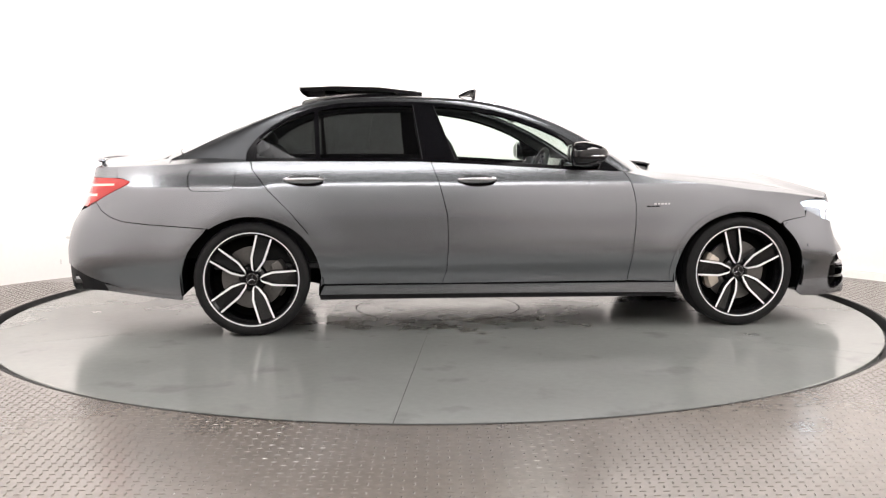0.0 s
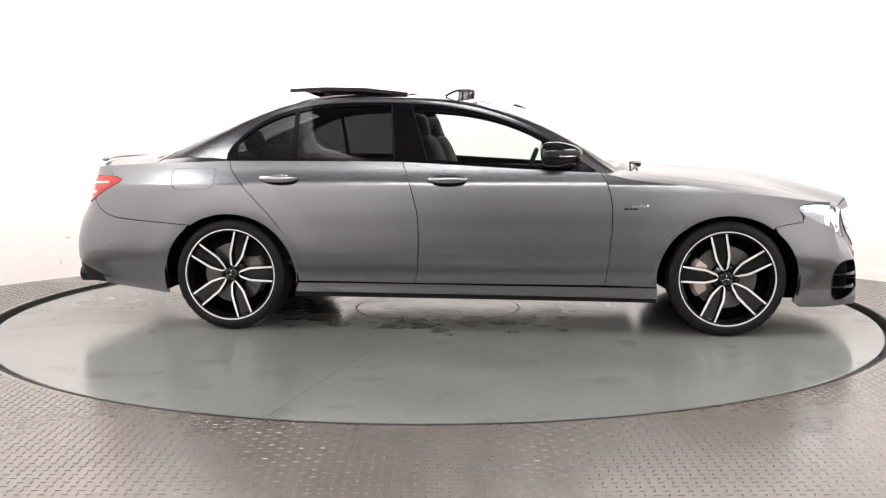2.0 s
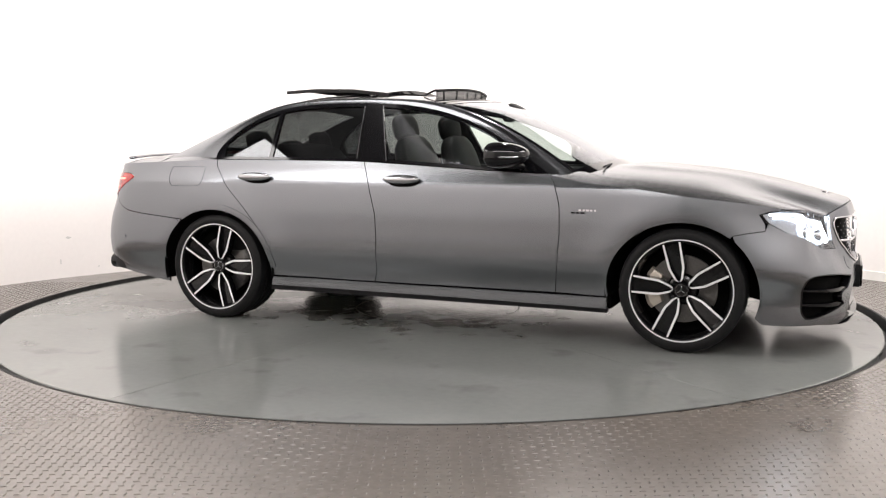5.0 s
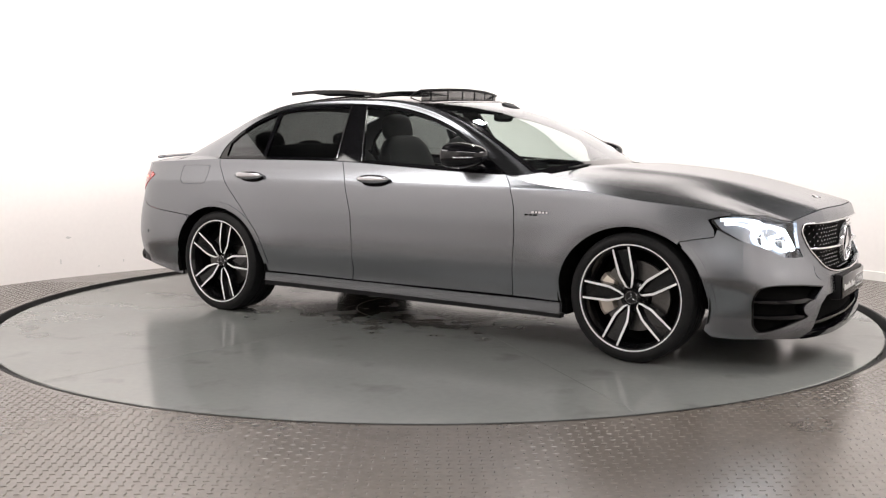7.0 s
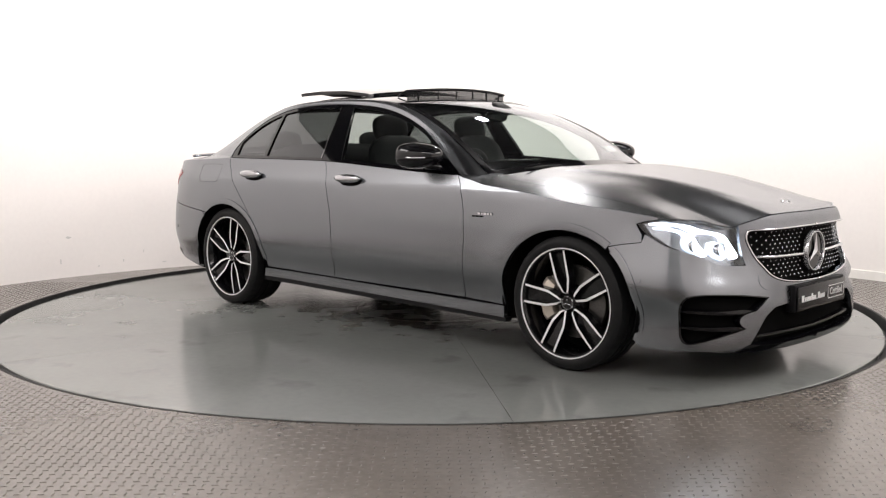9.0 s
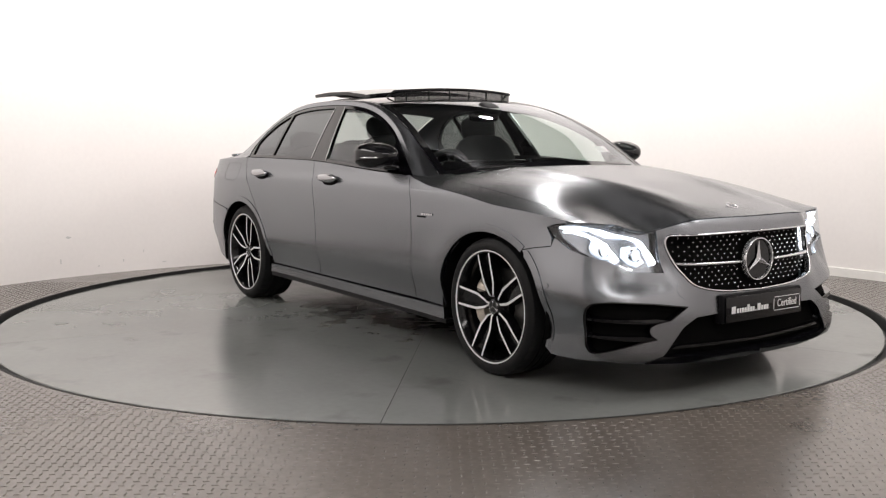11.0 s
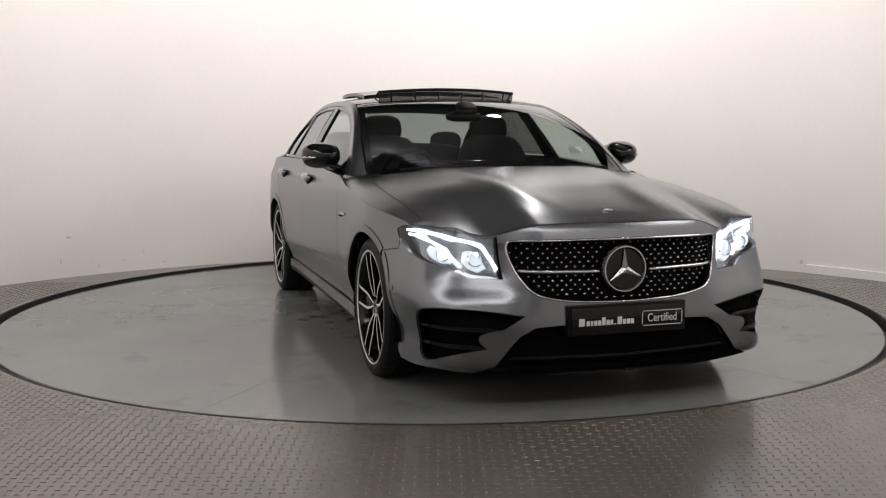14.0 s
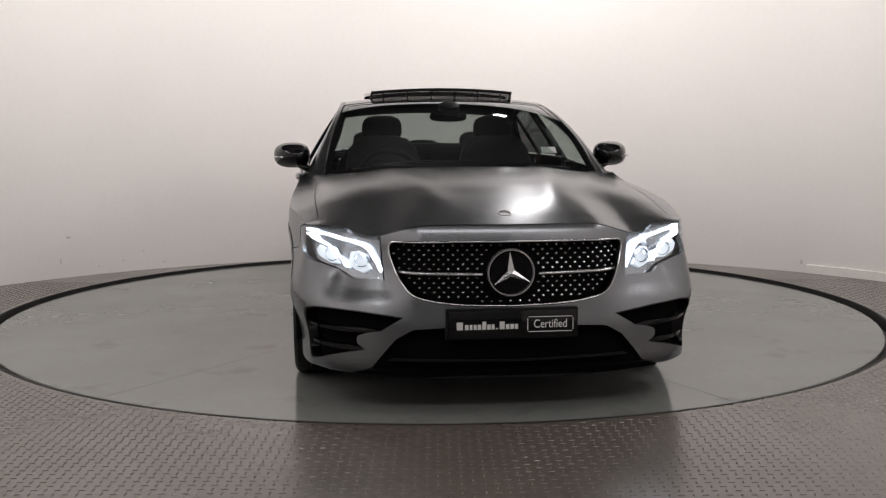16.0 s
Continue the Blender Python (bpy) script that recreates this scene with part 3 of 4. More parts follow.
for sgn in (-1, 1):
    f = flank(sgn)
    # doors
    fs = [X(x - G, z) for x, z in FSEAM]
    bs_f = [X(x + G, z) for x, z in BSEAM]
    bs_r = [X(x - G, z) for x, z in BSEAM]
    rs = [X(x + G, z) for x, z in RSEAM]
    belt_f = [X(x, float(ZS_X(x))) for x in np.linspace(.735, -.41, 20)]
    front_door = patch("front_door", [fs[::-1] + belt_f[1:-1] + bs_f], f, PAINT, car)
    belt_r = [X(x, float(ZS_X(x))) for x in np.linspace(-.42, -1.455, 20)]
    rear_door = patch("rear_door", [bs_r[::-1] + belt_r[1:-1] + rs], f, PAINT, car)
    # front wing
    af = [X(x, z) for x, z in arch(RF, .402, .370, 188, 52)]
    seam = [X(1.728, .640), X(1.80, .655), X(1.888, .668), X(1.885, .70), X(1.853, .75), X(1.90, .766), X(1.95, .773)]
    s_tip, s_back = X(2.0, .775)[0], X(.742, .95)[0]
    fsw = [X(x + G, z) for x, z in FSEAM]
    wing = patch("front_wing", [[X(1.073, .282)] + af[2:] + seam + zline(s_tip, s_back)[1:-1] + fsw], f, PAINT, car, step=.018)
    # upper side of the wing up to the bonnet joint
    HOOD = [(.93, .735), (1.00, .775), (1.10, .80), (1.30, .812), (1.55, .815), (1.75, .808), (1.90, .800), (1.985, .797)]
    hood_line = [tuple(p) for p in spline(HOOD, 30)]
    ust = [(float(x), float(np.interp(-x, -U[:, 0], U[:, 1])) - .0005) for x in np.linspace(1.99, .74, 40)]
    patch("wing_top", [[(x, sgn * (y + .002)) for x, y in hood_line] + [(x, sgn * y) for x, y in ust] + [(.70, sgn * .80), (.77, sgn * .735), (.90, sgn * .715)]], top, PAINT, wing, step=.03)
    # rear quarter
    ar = [X(x, z) for x, z in arch(RR, .402, .372, 126, -8)]
    rsq = [X(x - G, z) for x, z in RSEAM]
    LIGHT = [(-2.150, .908), (-2.172, .888), (-2.212, .868), (-2.26, .846), (-2.31, .820), (-2.365, .788)]
    bseam = [(-1.72, .637), (-1.85, .648), (-2.05, .662), (-2.20, .678), (-2.275, .703), (-2.33, .740), (-2.365, .785)]
    s0, s1 = X(-1.463, 1.018)[0], X(-2.24, .95)[0]
    cap = [(-1.806, .975), (-1.822, .935), (-1.819, .890), (-1.805, .862), (-1.775, .852), (-1.60, .853), (-1.565, .868), (-1.551, .905), (-1.549, .95), (-1.56, .976)]
    capo = [X(x, z) for x, z in spline(cap + cap[:1], 40)[:-1]]
    cc = np.mean(capo, 0)
    capi = [tuple(cc + (np.array(p) - cc) * .975) for p in capo]
    loop = zline(s0, s1)[1:] + [X(-2.23, .930), X(-2.19, .924)] + [X(x, z) for x, z in LIGHT] + [X(x, z + G) for x, z in bseam[::-1][1:]] + ar[1:] + [X(-1.075, .285)] + rsq[::-1]
    quarter = patch("rear_quarter", [loop] + ([capo] if sgn < 0 else []), f, PAINT, car, step=.018)
    if sgn < 0:
        patch("fuel_flap", [capi], f, PAINT, quarter, step=.018, lift=-.0005)
    # rear lamp
    s2 = by(.42, .90, True)
    lamp_loop = [X(-2.154, .907), X(-2.195, .921), X(-2.25, .926), (s2 - .10, .928), (s2 - .02, .90), (s2, .86), (s2 - .02, .80), (s2 - .10, .757), X(-2.44, .756), X(-2.368, .791), X(-2.31, .823), X(-2.26, .849), X(-2.212, .871), X(-2.174, .890)]
    rl = patch("rear_lamp", [lamp_loop], f, REDLENS, car, lift=.004, thick=.03, label="red rear lamp with bright bars")
    for z0, z1 in ((.884, .895), (.822, .836)):
        a, b = X(-2.245 if z0 > .85 else -2.355, z0)[0], s2 - .06
        patch("light_bar", [[(a, z0), (a, z1), (b, z1 - .012), (b, z0 - .018)]], f, REDGLOW, rl, lift=.006, thick=.004, step=.02)
    c0, c1 = X(-2.235, .95)[0], by(.66, .95, True)
    patch("boot_corner", [zline(c0, c1 + .01, 14) + [(c1 + .01, .945), (s2 - .10, .932), X(-2.25, .929), X(-2.235, .927)]], f, PAINT, quarter, step=.02)

    def foot(a, b, g=sgn):
        e = railstrip(g)(np.full(np.shape(a), 2.375), .1 * (1 - np.asarray(a, float)))
        xx = e[:, 0]
        u = np.stack([xx, g * np.interp(-xx, -U[:, 0], U[:, 1]), np.interp(-xx, -U[:, 0], U[:, 2])], -1)
        return e + (u - e) * np.asarray(b, float)[:, None]
    patch("pillar_foot", [[(0, 0), (1, 0), (1, 1), (0, 1)]], foot, PAINT, quarter, step=.08, thick=0)
    def arch_trim(c, a0, a1, own):
        o = [X(x, z) for x, z in arch(c, .438, .408, a0, a1)]
        i_ = [X(x, z) for x, z in arch(c, .402, .372, a1, a0)]
        patch("arch_lip", [o + i_], f, PAINT, own, lift=.0035, thick=.016, step=.02)
    arch_trim(RF, 186, 52, wing)
    arch_trim(RR, 126, 2, quarter)
    # rear bumper half
    arb = [X(x, z) for x, z in arch(RR, .402, .372, 130, 182, 12)]
    low = [X(-1.872, .246), X(-2.0, .254), X(-2.2, .280), X(-2.34, .318), (by(.68, .37, True), .375), (by(.6, .38, True), .40), (S_END, .42)]
    topb = [(S_END, .70), (by(.5, .71, True), .715), X(-2.44, .750), X(-2.368, .783)] + [X(x, z - G) for x, z in bseam[::-1][1:]]
    rb = patch("rear_bumper", [topb + arb[1:-1] + low], f, PAINT, car, step=.02)
    patch("rear_valance", [[X(-1.872, .243), X(-1.875, .215), X(-2.31, .263), X(-2.34, .305), X(-2.19, .275), X(-2.0, .251)]], f, PAINT, rb, lift=-.006, step=.02)
    patch("rear_apron", [[X(-2.315, .263), (by(.6, .25, True), .27), (S_END, .27), (S_END, .412), (by(.6, .37, True), .392), (by(.68, .36, True), .367), X(-2.345, .311)]], f, PLASTIC, rb, lift=-.008, label="black plastic apron")
    arch_trim(RR, 131, 180, rb)
    for yy in (.50, .62):
        tp = lathe("exhaust_tip", [(.0, .03), (.040, .03), (.046, .0), (.049, .0), (.051, .01), (.051, .12)], RIMBLACK, rb, "gloss black exhaust tip", 28)
        tp.matrix_basis = pose(-2.575 + (yy - .5) * .35, sgn * yy, .30, 0, 0, -90)
    # sill
    sb = [X(x, z) for x, z in ((1.070, .277), (.774, .279), (0, .284), (-1.05, .292))]
    sl = [X(x, z) for x, z in ((-1.075, .238), (0, .228), (1.070, .216))]
    sill = patch("side_skirt", [sb + sl], f, PAINT, car, lift=.014, thick=.03, step=.03)
    patch("skirt_edge", [[X(1.07, .212), X(1.07, .190), X(-1.075, .206), X(-1.075, .234)]], f, PLASTIC, sill, lift=.002, thick=.05, step=.06, label="black lower edge")
    # front bumper half
    hb = [tok(p) for p in HL_BOT]
    grille_edge = [(0, .452)] + [Y(y, z) for y, z in ((.246, .462), (.40, .493), (.455, .550), (.485, .612), (.503, .674), (.498, .706), (.475, .716), (.25, .719))] + [(0, .720)]
    inner = [(0, .366), Y(.268, .365), Y(.411, .357), Y(.482, .318), Y(.54, .25), Y(.59, .184)]
    afb = [X(x, z) for x, z in arch(RF, .402, .370, 49, -20, 16)]
    corners = ([X(2.068, .30), X(2.073, .37), X(2.105, .425), Y(.80, .440), Y(.665, .434), Y(.55, .421), Y(.45, .407)],
               [Y(.45, .407), Y(.50, .378), Y(.545, .350)], [Y(.545, .350), Y(.60, .342), Y(.640, .325), Y(.640, .296), Y(.607, .272)],
               [Y(.607, .272), Y(.66, .262), Y(.73, .246), X(2.115, .208), X(2.072, .235), X(2.068, .30)])
    intake = [tuple(p) for c in corners for p in spline(c, 8 * len(c))[:-1]]
    topf = [(s, float(zs(s)) - .004) for s in np.linspace(0, by(.537, .714), 26)]
    seam2 = [X(1.888, .664), X(1.80, .651), X(1.728, .636)]
    blip = [X(1.885, .175), X(2.0, .172), Y(.80, .180), Y(.68, .170)]
    bump = patch("front_bumper", [topf + [Y(.534, .70), Y(.528, .62)] + hb[0:] + seam2 + afb[1:] + blip + inner[::-1] + grille_edge, intake], f, PAINT, car, step=.018, thick=.02)
    arch_trim(RF, 48, -14, bump)
    # inside of the side intake: mesh back, blades
    patch("intake_mesh", [intake], f, DARK, bump, lift=-.05, thick=0, label="black honeycomb intake mesh")
    ci = np.mean(intake, 0)
    ring = [[tuple(ci + (np.array(p) - ci) * q) for p in intake] for q in (.992, .955)]
    patch("intake_frame", ring, f, BLACK, bump, lift=-.003, thick=.06, step=.03, label="gloss black intake frame")
    for z0, z1, y1 in ((.352, .362, .565), (.278, .288, .625)):
        patch("intake_blade", [[X(2.08, z0), X(2.08, z1), Y(y1 + .05, z1), Y(y1 - .03, z0 - .004), Y(y1 + .05, z0 - .012)]], f, BLACK, bump, lift=-.010, thick=.045, step=.03)
    if sgn < 0:
        tow = [tuple(p) for p in spline([Y(.480, .508), Y(.492, .470), Y(.468, .442), Y(.41, .436), Y(.40, .452), Y(.43, .492), Y(.480, .508)], 30)][:-1]
        patch("tow_cover", [tow], f, PAINT, bump, lift=.0015, thick=.006, step=.02)
    # lamp of the nose
    hl_top = [(s, float(zs(s)) - .006) for s in np.linspace(by(.542, .714), s_tip, 18)] + [X(1.95, .769), X(1.90, .762), X(1.857, .75)]
    hl_loop = [Y(.533, .62)] + hl_top + [tok(p) for p in HL_BOT[::-1]]
    cc = np.mean(hl_loop, 0)
    hl_in = [tuple(cc + (np.array(p) - cc) * .985) for p in hl_loop]
    hlamp = patch("headlamp", [hl_in], f, PLASTIC, car, lift=-.055, thick=0, step=.02, label="lit headlamp behind clear glass")
    patch("lens", [hl_in], f, LENS, hlamp, lift=0.0, thick=.012, step=.02).visible_shadow = False
    def strip(path, w0, w1):
        p = [tuple(q) for q in spline(path, 26)]
        out = []
        for n, (y, z) in enumerate(p):
            a, e = np.array(p[max(n - 1, 0)]), np.array(p[min(n + 1, len(p) - 1)])
            d = (e - a) / np.linalg.norm(e - a)
            h = .5 * (w0 + (w1 - w0) * n / (len(p) - 1))
            out.append(((y - d[1] * h, z + d[0] * h), (y + d[1] * h, z - d[0] * h)))
        return [o[0] for o in out] + [o[1] for o in out[::-1]]
    for path, w0, w1 in (([X(1.91, .750), X(2.0, .752), Y(.78, .744), Y(.70, .724), Y(.615, .694), Y(.570, .645), Y(.542, .594)], .010, .015), ([X(1.93, .733), X(1.99, .733), Y(.80, .712), Y(.742, .682), Y(.706, .640), Y(.694, .612)], .009, .012)):
        patch("running_light", [strip(path, w0, w1)], f, LED, hlamp, lift=-.018, thick=.02, step=.012, label="white running-light strip")
    # glowing patches in place of the bloom around the beams
    for pts in (((.585, .600), (.612, .645), (.645, .672), (.678, .668), (.684, .632), (.66, .600), (.62, .588)), ((.712, .622), (.726, .652), (.758, .680), (.80, .694), (.822, .676), (.80, .648), (.755, .624))):
        patch("projector_glow", [[Y(y, z) for y, z in pts]], f, LAMPGLOW, hlamp, lift=-.028, thick=.03, step=.015)
    for py, pz in ((.616, .632), (.738, .654)):
        p = body(np.array([by(py, pz)]), np.array([pz]))[0]
        barrel = lathe("beam_barrel", [(.024, .030), (.027, .004), (.031, .0), (.033, .004), (.033, .034)], CHROME, hlamp, "bright projector ring", 28)
        barrel.matrix_basis = pose(float(p[0]) - .016, sgn * py, pz, 0, 0, 90)
        beam = lathe("beam_emitter", [(.0, .028), (.0245, .030)], BEAM, hlamp, "lit beam", 24)
        beam.matrix_basis = barrel.matrix_basis.copy()
    refl = [tuple(cc + (np.array(p) - cc) * .94) for p in hl_loop]
    patch("reflector", [refl], f, REFLECTOR, hlamp, lift=-.045, thick=0, step=.03)
    # roof rail, screen pillars and rear pillar
    frame_side = patch("body_frame", [[(t, 0) for t in np.linspace(.02, 2.38, 60)] + [(2.38, .05), (2.38, .1)] + [(t, .1) for t in np.linspace(2.34, .02, 60)] + [(.02, .05)]], railstrip(sgn), PAINT, car, step=.03)
    # window trim and panes
    wl = winline(.70, -1.49, 70)
    beltp = [(x, float(ZS_X(x)) + .004) for x in np.linspace(-1.48, .70, 40)]
    wloop = wl + beltp
    c1, c2 = (-.509, 1.374), (-.463, 1.017)
    d1, d2 = (-.393, 1.37), (-.268, 1.007)

    def cut(z, a, b):
        return a[0] + (b[0] - a[0]) * (z - a[1]) / (b[1] - a[1])
    # each opening, a little smaller than the window line
    def topz_at(x):
        xs = np.array([p[0] for p in wl])
        zz = np.array([p[1] for p in wl])
        k = np.argsort(xs)
        return np.interp(x, xs[k], zz[k])
    fd = [(x, float(topz_at(x)) - .022) for x in np.linspace(d1[0] + .005, .40, 24)] + [(.43, 1.09), (.44, .985)] + [(x, float(ZS_X(x)) + .022) for x in np.linspace(.42, d2[0] + .003, 14)]
    rd = [(x, float(topz_at(x)) - .022) for x in np.linspace(-1.075, c1[0] - .004, 20)] + [(x, float(ZS_X(x)) + .020) for x in np.linspace(c2[0] - .012, -1.06, 14)]
    rq = [(x, float(topz_at(x)) - .024) for x in np.linspace(-1.435, -1.10, 16)] + [(x, float(ZS_X(x)) + .020) for x in np.linspace(-1.09, -1.43, 12)]
    trim = patch("window_trim", [wloop, fd, rd, rq], winside(sgn), BLACK, car, step=.03, thick=.02, label="gloss black window surround and middle pillar")
    for name, lpw, m in (("front_window", fd, GLASS), ("rear_window", rd, TINT), ("quarter_window", rq, TINT)):
        patch(name, [lpw], winside(sgn, .010), m, trim, step=.04, thick=0)
    patch("bright_strip", [[(cut(z, d1, d2) - .001, z) for z in (1.352, 1.02)] + [(cut(z, d1, d2) + .004, z) for z in (1.02, 1.352)]], winside(sgn, -.004), CHROME, trim, step=.03, thick=.006)
    patch("bright_strip", [[(cut(z, c1, c2) - .004, z) for z in (1.352, 1.03)] + [(cut(z, c1, c2) + .001, z) for z in (1.03, 1.352)]], winside(sgn, -.004), CHROME, trim, step=.03, thick=.006)
    # door handles
    for door, x0, zz in ((front_door, -.148, .903), (rear_door, -1.157, .909)):
        yy = float(body(np.array([bx(x0, zz)]), np.array([zz]))[0, 1])
        bm = blob_bm(.236, .05, .054, 2.2, Matrix.Translation((x0, sgn * (yy + .020), zz + .008)))
        part("handle", bm, HANDLE, door, "satin silver door handle")
        # shade of the handle cup, put in as a black blob; no hollow is cut
        bm = blob_bm(.20, .024, .074, 2.3, Matrix.Translation((x0 + .01, sgn * (yy + .001), zz - .016)))
        part("cup_shade", bm, DARK, door, "black blob standing in for the shaded cup under the handle")
        tube("handle_strip", [(x0 + .113 * math.cos(a), sgn * (yy + .030), zz + .008 + .023 * math.sin(a)) for a in np.linspace(.05, math.pi - .05, 16)], .0025, CHROME, door, "chrome handle edge", 6)
    # wing badge: plain bars
    yy = float(body(np.array([bx(.93, .75)]), np.array([.75]))[0, 1]) + .003
    for k, w in enumerate((.017, .013, .020, .015, .012)):
        part("badge", box_bm(w, .005, .013, .001, 1, Matrix.Translation((.925 + .021 * k, sgn * yy, .756))), CHROME, wing, "small chrome badge bar")
    for k, w in enumerate((.020, .016, .022)):
        part("badge", box_bm(w, .004, .008, .001, 1, Matrix.Translation((.885 + .027 * k, sgn * yy, .741))), DARK, wing, "small dark badge bar")
    # parking sensors
    for px, pz, own in ((1.90, .492, bump), (-2.25, .50, rb)):
        s = bx(px, pz)
        q = [(s + .010 * math.cos(a), pz + .010 * math.sin(a)) for a in np.linspace(0, 2 * math.pi, 12, endpoint=False)]
        patch("parking_sensor", [q], f, PAINT, own, lift=.003, thick=.004, step=.01)

# bonnet
hb = [(x, -y + .002) for x, y in hood_line]
rim = []
for s in np.linspace(s_tip, 0, 50)[:-1]:
    p = body(np.array([s]), np.array([float(zs(s))]))[0]
    rim.append((float(p[0]) - .003, -max(float(p[1]) - .002, 0)))
cowl = [(.94, .70), (1.00, .55), (1.04, .3), (1.05, 0), (1.04, -.3), (1.00, -.55), (.94, -.70)]
bonnet = patch("bonnet", [hb[:-1] + rim + [(x, -y) for x, y in rim[::-1]] + [(x, -y) for x, y in hb[:-1][::-1]] + cowl], top, PAINT, car, step=.03)
# black cowl panel under the screen
patch("cowl", [[(.80, .66), (.95, .66), (1.0, .56), (1.04, .3), (1.05, 0), (1.04, -.3), (1.0, -.56), (.95, -.66), (.80, -.66), (.84, 0)]], lambda x, y: top(x, y) - np.array([0, 0, .03]), PLASTIC, car, step=.06, thick=.02)
for a, b in (((.98, -.62), (.93, .02)), ((1.0, -.02), (.90, .60))):
    tube("wiper", [(a[0] + (b[0] - a[0]) * k / 6, a[1] + (b[1] - a[1]) * k / 6, float(topz(a[0], 0)) - .016 + .010 * math.sin(k / 6 * 3.14)) for k in range(7)], .006, PLASTIC, car, "black wiper arm")
# bonnet emblem: plain chrome ring
em = lathe("emblem", [(.0, .006), (.022, .006), (.024, .0), (.029, .0), (.031, .008)], CHROME, bonnet, "small round chrome emblem", 28)
em.matrix_basis = pose(2.165, 0, float(topz(2.165, 0)) + .004, -68, 0, 90)
# boot lid with lip
blid = [(-1.99, -.70), (-2.10, -.715), (-2.20, -.70), (-2.30, -.66)]
tail = [(-2.36 - .085 * (1 - (y / .62) ** 2), y) for y in np.linspace(-.60, .60, 21)]
bootlid = patch("boot_lid", [[(-1.96, .60), (-2.0, .3), (-2.02, 0), (-2.0, -.3), (-1.96, -.60)] + blid + tail + [(x, -y) for x, y in blid[::-1]]], top, PAINT, car, step=.04)
for sg in (-1, 1):
    ust = [(float(x), float(np.interp(-x, -U[:, 0], U[:, 1]))) for x in np.linspace(-1.93, -2.30, 14)]
    patch("shoulder", [[(x, sg * y) for x, y in ust] + [(-2.36, sg * .62)] + [(x, -sg * y) for x, y in [(p[0], p[1] + .003) for p in blid[::-1]]] + [(-1.93, sg * .70)]], top, PAINT, bootlid, step=.03)
lip = [(-2.34 - .125 * (1 - (y / .66) ** 2), y, 1.022 + .018 * (1 - (y / .66) ** 2)) for y in np.linspace(-.62, .62, 25)]
tube("spoiler_lip", lip, .022, PAINT, bootlid, "grey boot-lid lip", 8, False, .45)
patch("boot_face", [[(by(.66, .95, True), .97), (S_END, 1.0), (S_END, .705), (by(.42, .72, True), .715)]], flank(-1), PAINT, bootlid, step=.05)
patch("boot_face", [[(by(.66, .95, True), .97), (S_END, 1.0), (S_END, .705), (by(.42, .72, True), .715)]], flank(1), PAINT, bootlid, step=.05)
# screen, roof and rear screen
rimw = [(t, -.592) for t in np.linspace(.02, .82, 20)]
screen_loop = rimw + [(.845, w) for w in np.linspace(-.56, .56, 20)] + [(t, .592) for t in np.linspace(.82, .02, 20)] + [(.0, w) for w in np.linspace(.56, -.56, 20)]
inner_loop = [(t, -.565) for t in np.linspace(.06, .79, 20)] + [(.805, w) for w in np.linspace(-.54, .54, 20)] + [(t, .565) for t in np.linspace(.79, .06, 20)] + [(.05, w) for w in np.linspace(.54, -.54, 20)]
patch("windscreen_frame", [screen_loop, inner_loop], roofsurf, BLACK, car, step=.03, thick=.006, lift=-.002, label="black screen border")
patch("windscreen", [inner_loop], roofsurf, SCREENGLASS, car, step=.05, thick=0, lift=-.004, label="clear raked windscreen")
hole = [(1.0, -.42), (1.25, -.43), (1.25, .43), (1.0, .42)]
roof_loop = [(t, -.598) for t in np.linspace(.86, 1.62, 20)] + [(1.63, w) for w in np.linspace(-.56, .56, 20)] + [(t, .598) for t in np.linspace(1.62, .86, 20)] + [(.852, w) for w in np.linspace(.56, -.56, 20)]
patch("roof", [roof_loop, hole], roofsurf, BLACK, car, step=.03, label="gloss black glass roof with open sunroof")
rs_loop = [(t, -.592) for t in np.linspace(1.645, 2.20, 20)] + [(2.215, w) for w in np.linspace(-.55, .55, 20)] + [(t, .592) for t in np.linspace(2.20, 1.645, 20)] + [(1.64, w) for w in np.linspace(.56, -.56, 20)]
patch("rear_screen", [rs_loop], roofsurf, REARGLASS, car, step=.05, thick=0, lift=-.003, label="tinted rear screen")
patch("rear_shelf_top", [[(2.222, -.598), (2.39, -.598), (2.39, .598), (2.222, .598)]], roofsurf, PAINT, car, step=.04)


# raised glass panel of the sunroof, and the wind deflector
def panel_surf(x, y):
    x = np.asarray(x, float)
    z = np.interp(x, [-1.22, -.97, -.7, -.44], [1.494, 1.505, 1.498, 1.468]) - .035 * (np.asarray(y) / .5) ** 2
    return np.stack([x, np.asarray(y, float), z], -1)


pl = [(-1.22, .0), (-1.21, .30), (-1.18, .44), (-1.14, .47), (-.50, .47), (-.45, .44), (-.44, .0)]
pl = [tuple(p) for p in spline(pl, 40)]
glass_panel = patch("sunroof_panel", [pl + [(x, -y) for x, y in pl[::-1][1:-1]]], panel_surf, BLACK, car, step=.05, thick=.022, label="raised gloss black sunroof panel")
for sg in (-1, 1):
    tube("panel_arm", [(-1.05, sg * .40, 1.465), (-.9, sg * .41, 1.445), (-.6, sg * .42, 1.435)], .011, PLASTIC, glass_panel)
    tube("deflector_arm", [(-.12, sg * .455, 1.450), (-.16, sg * .458, 1.434), (-.20, sg * .462, 1.414)], .007, PLASTIC, car)
defl = [(-.055 - .065 * (y / .47) ** 2, y) for y in np.linspace(-.46, .46, 25)]
fr = tube("wind_deflector", [(x, y, 1.464 - .02 * (y / .47) ** 2) for x, y in defl], .009, PLASTIC, car, "black mesh wind deflector", 8)
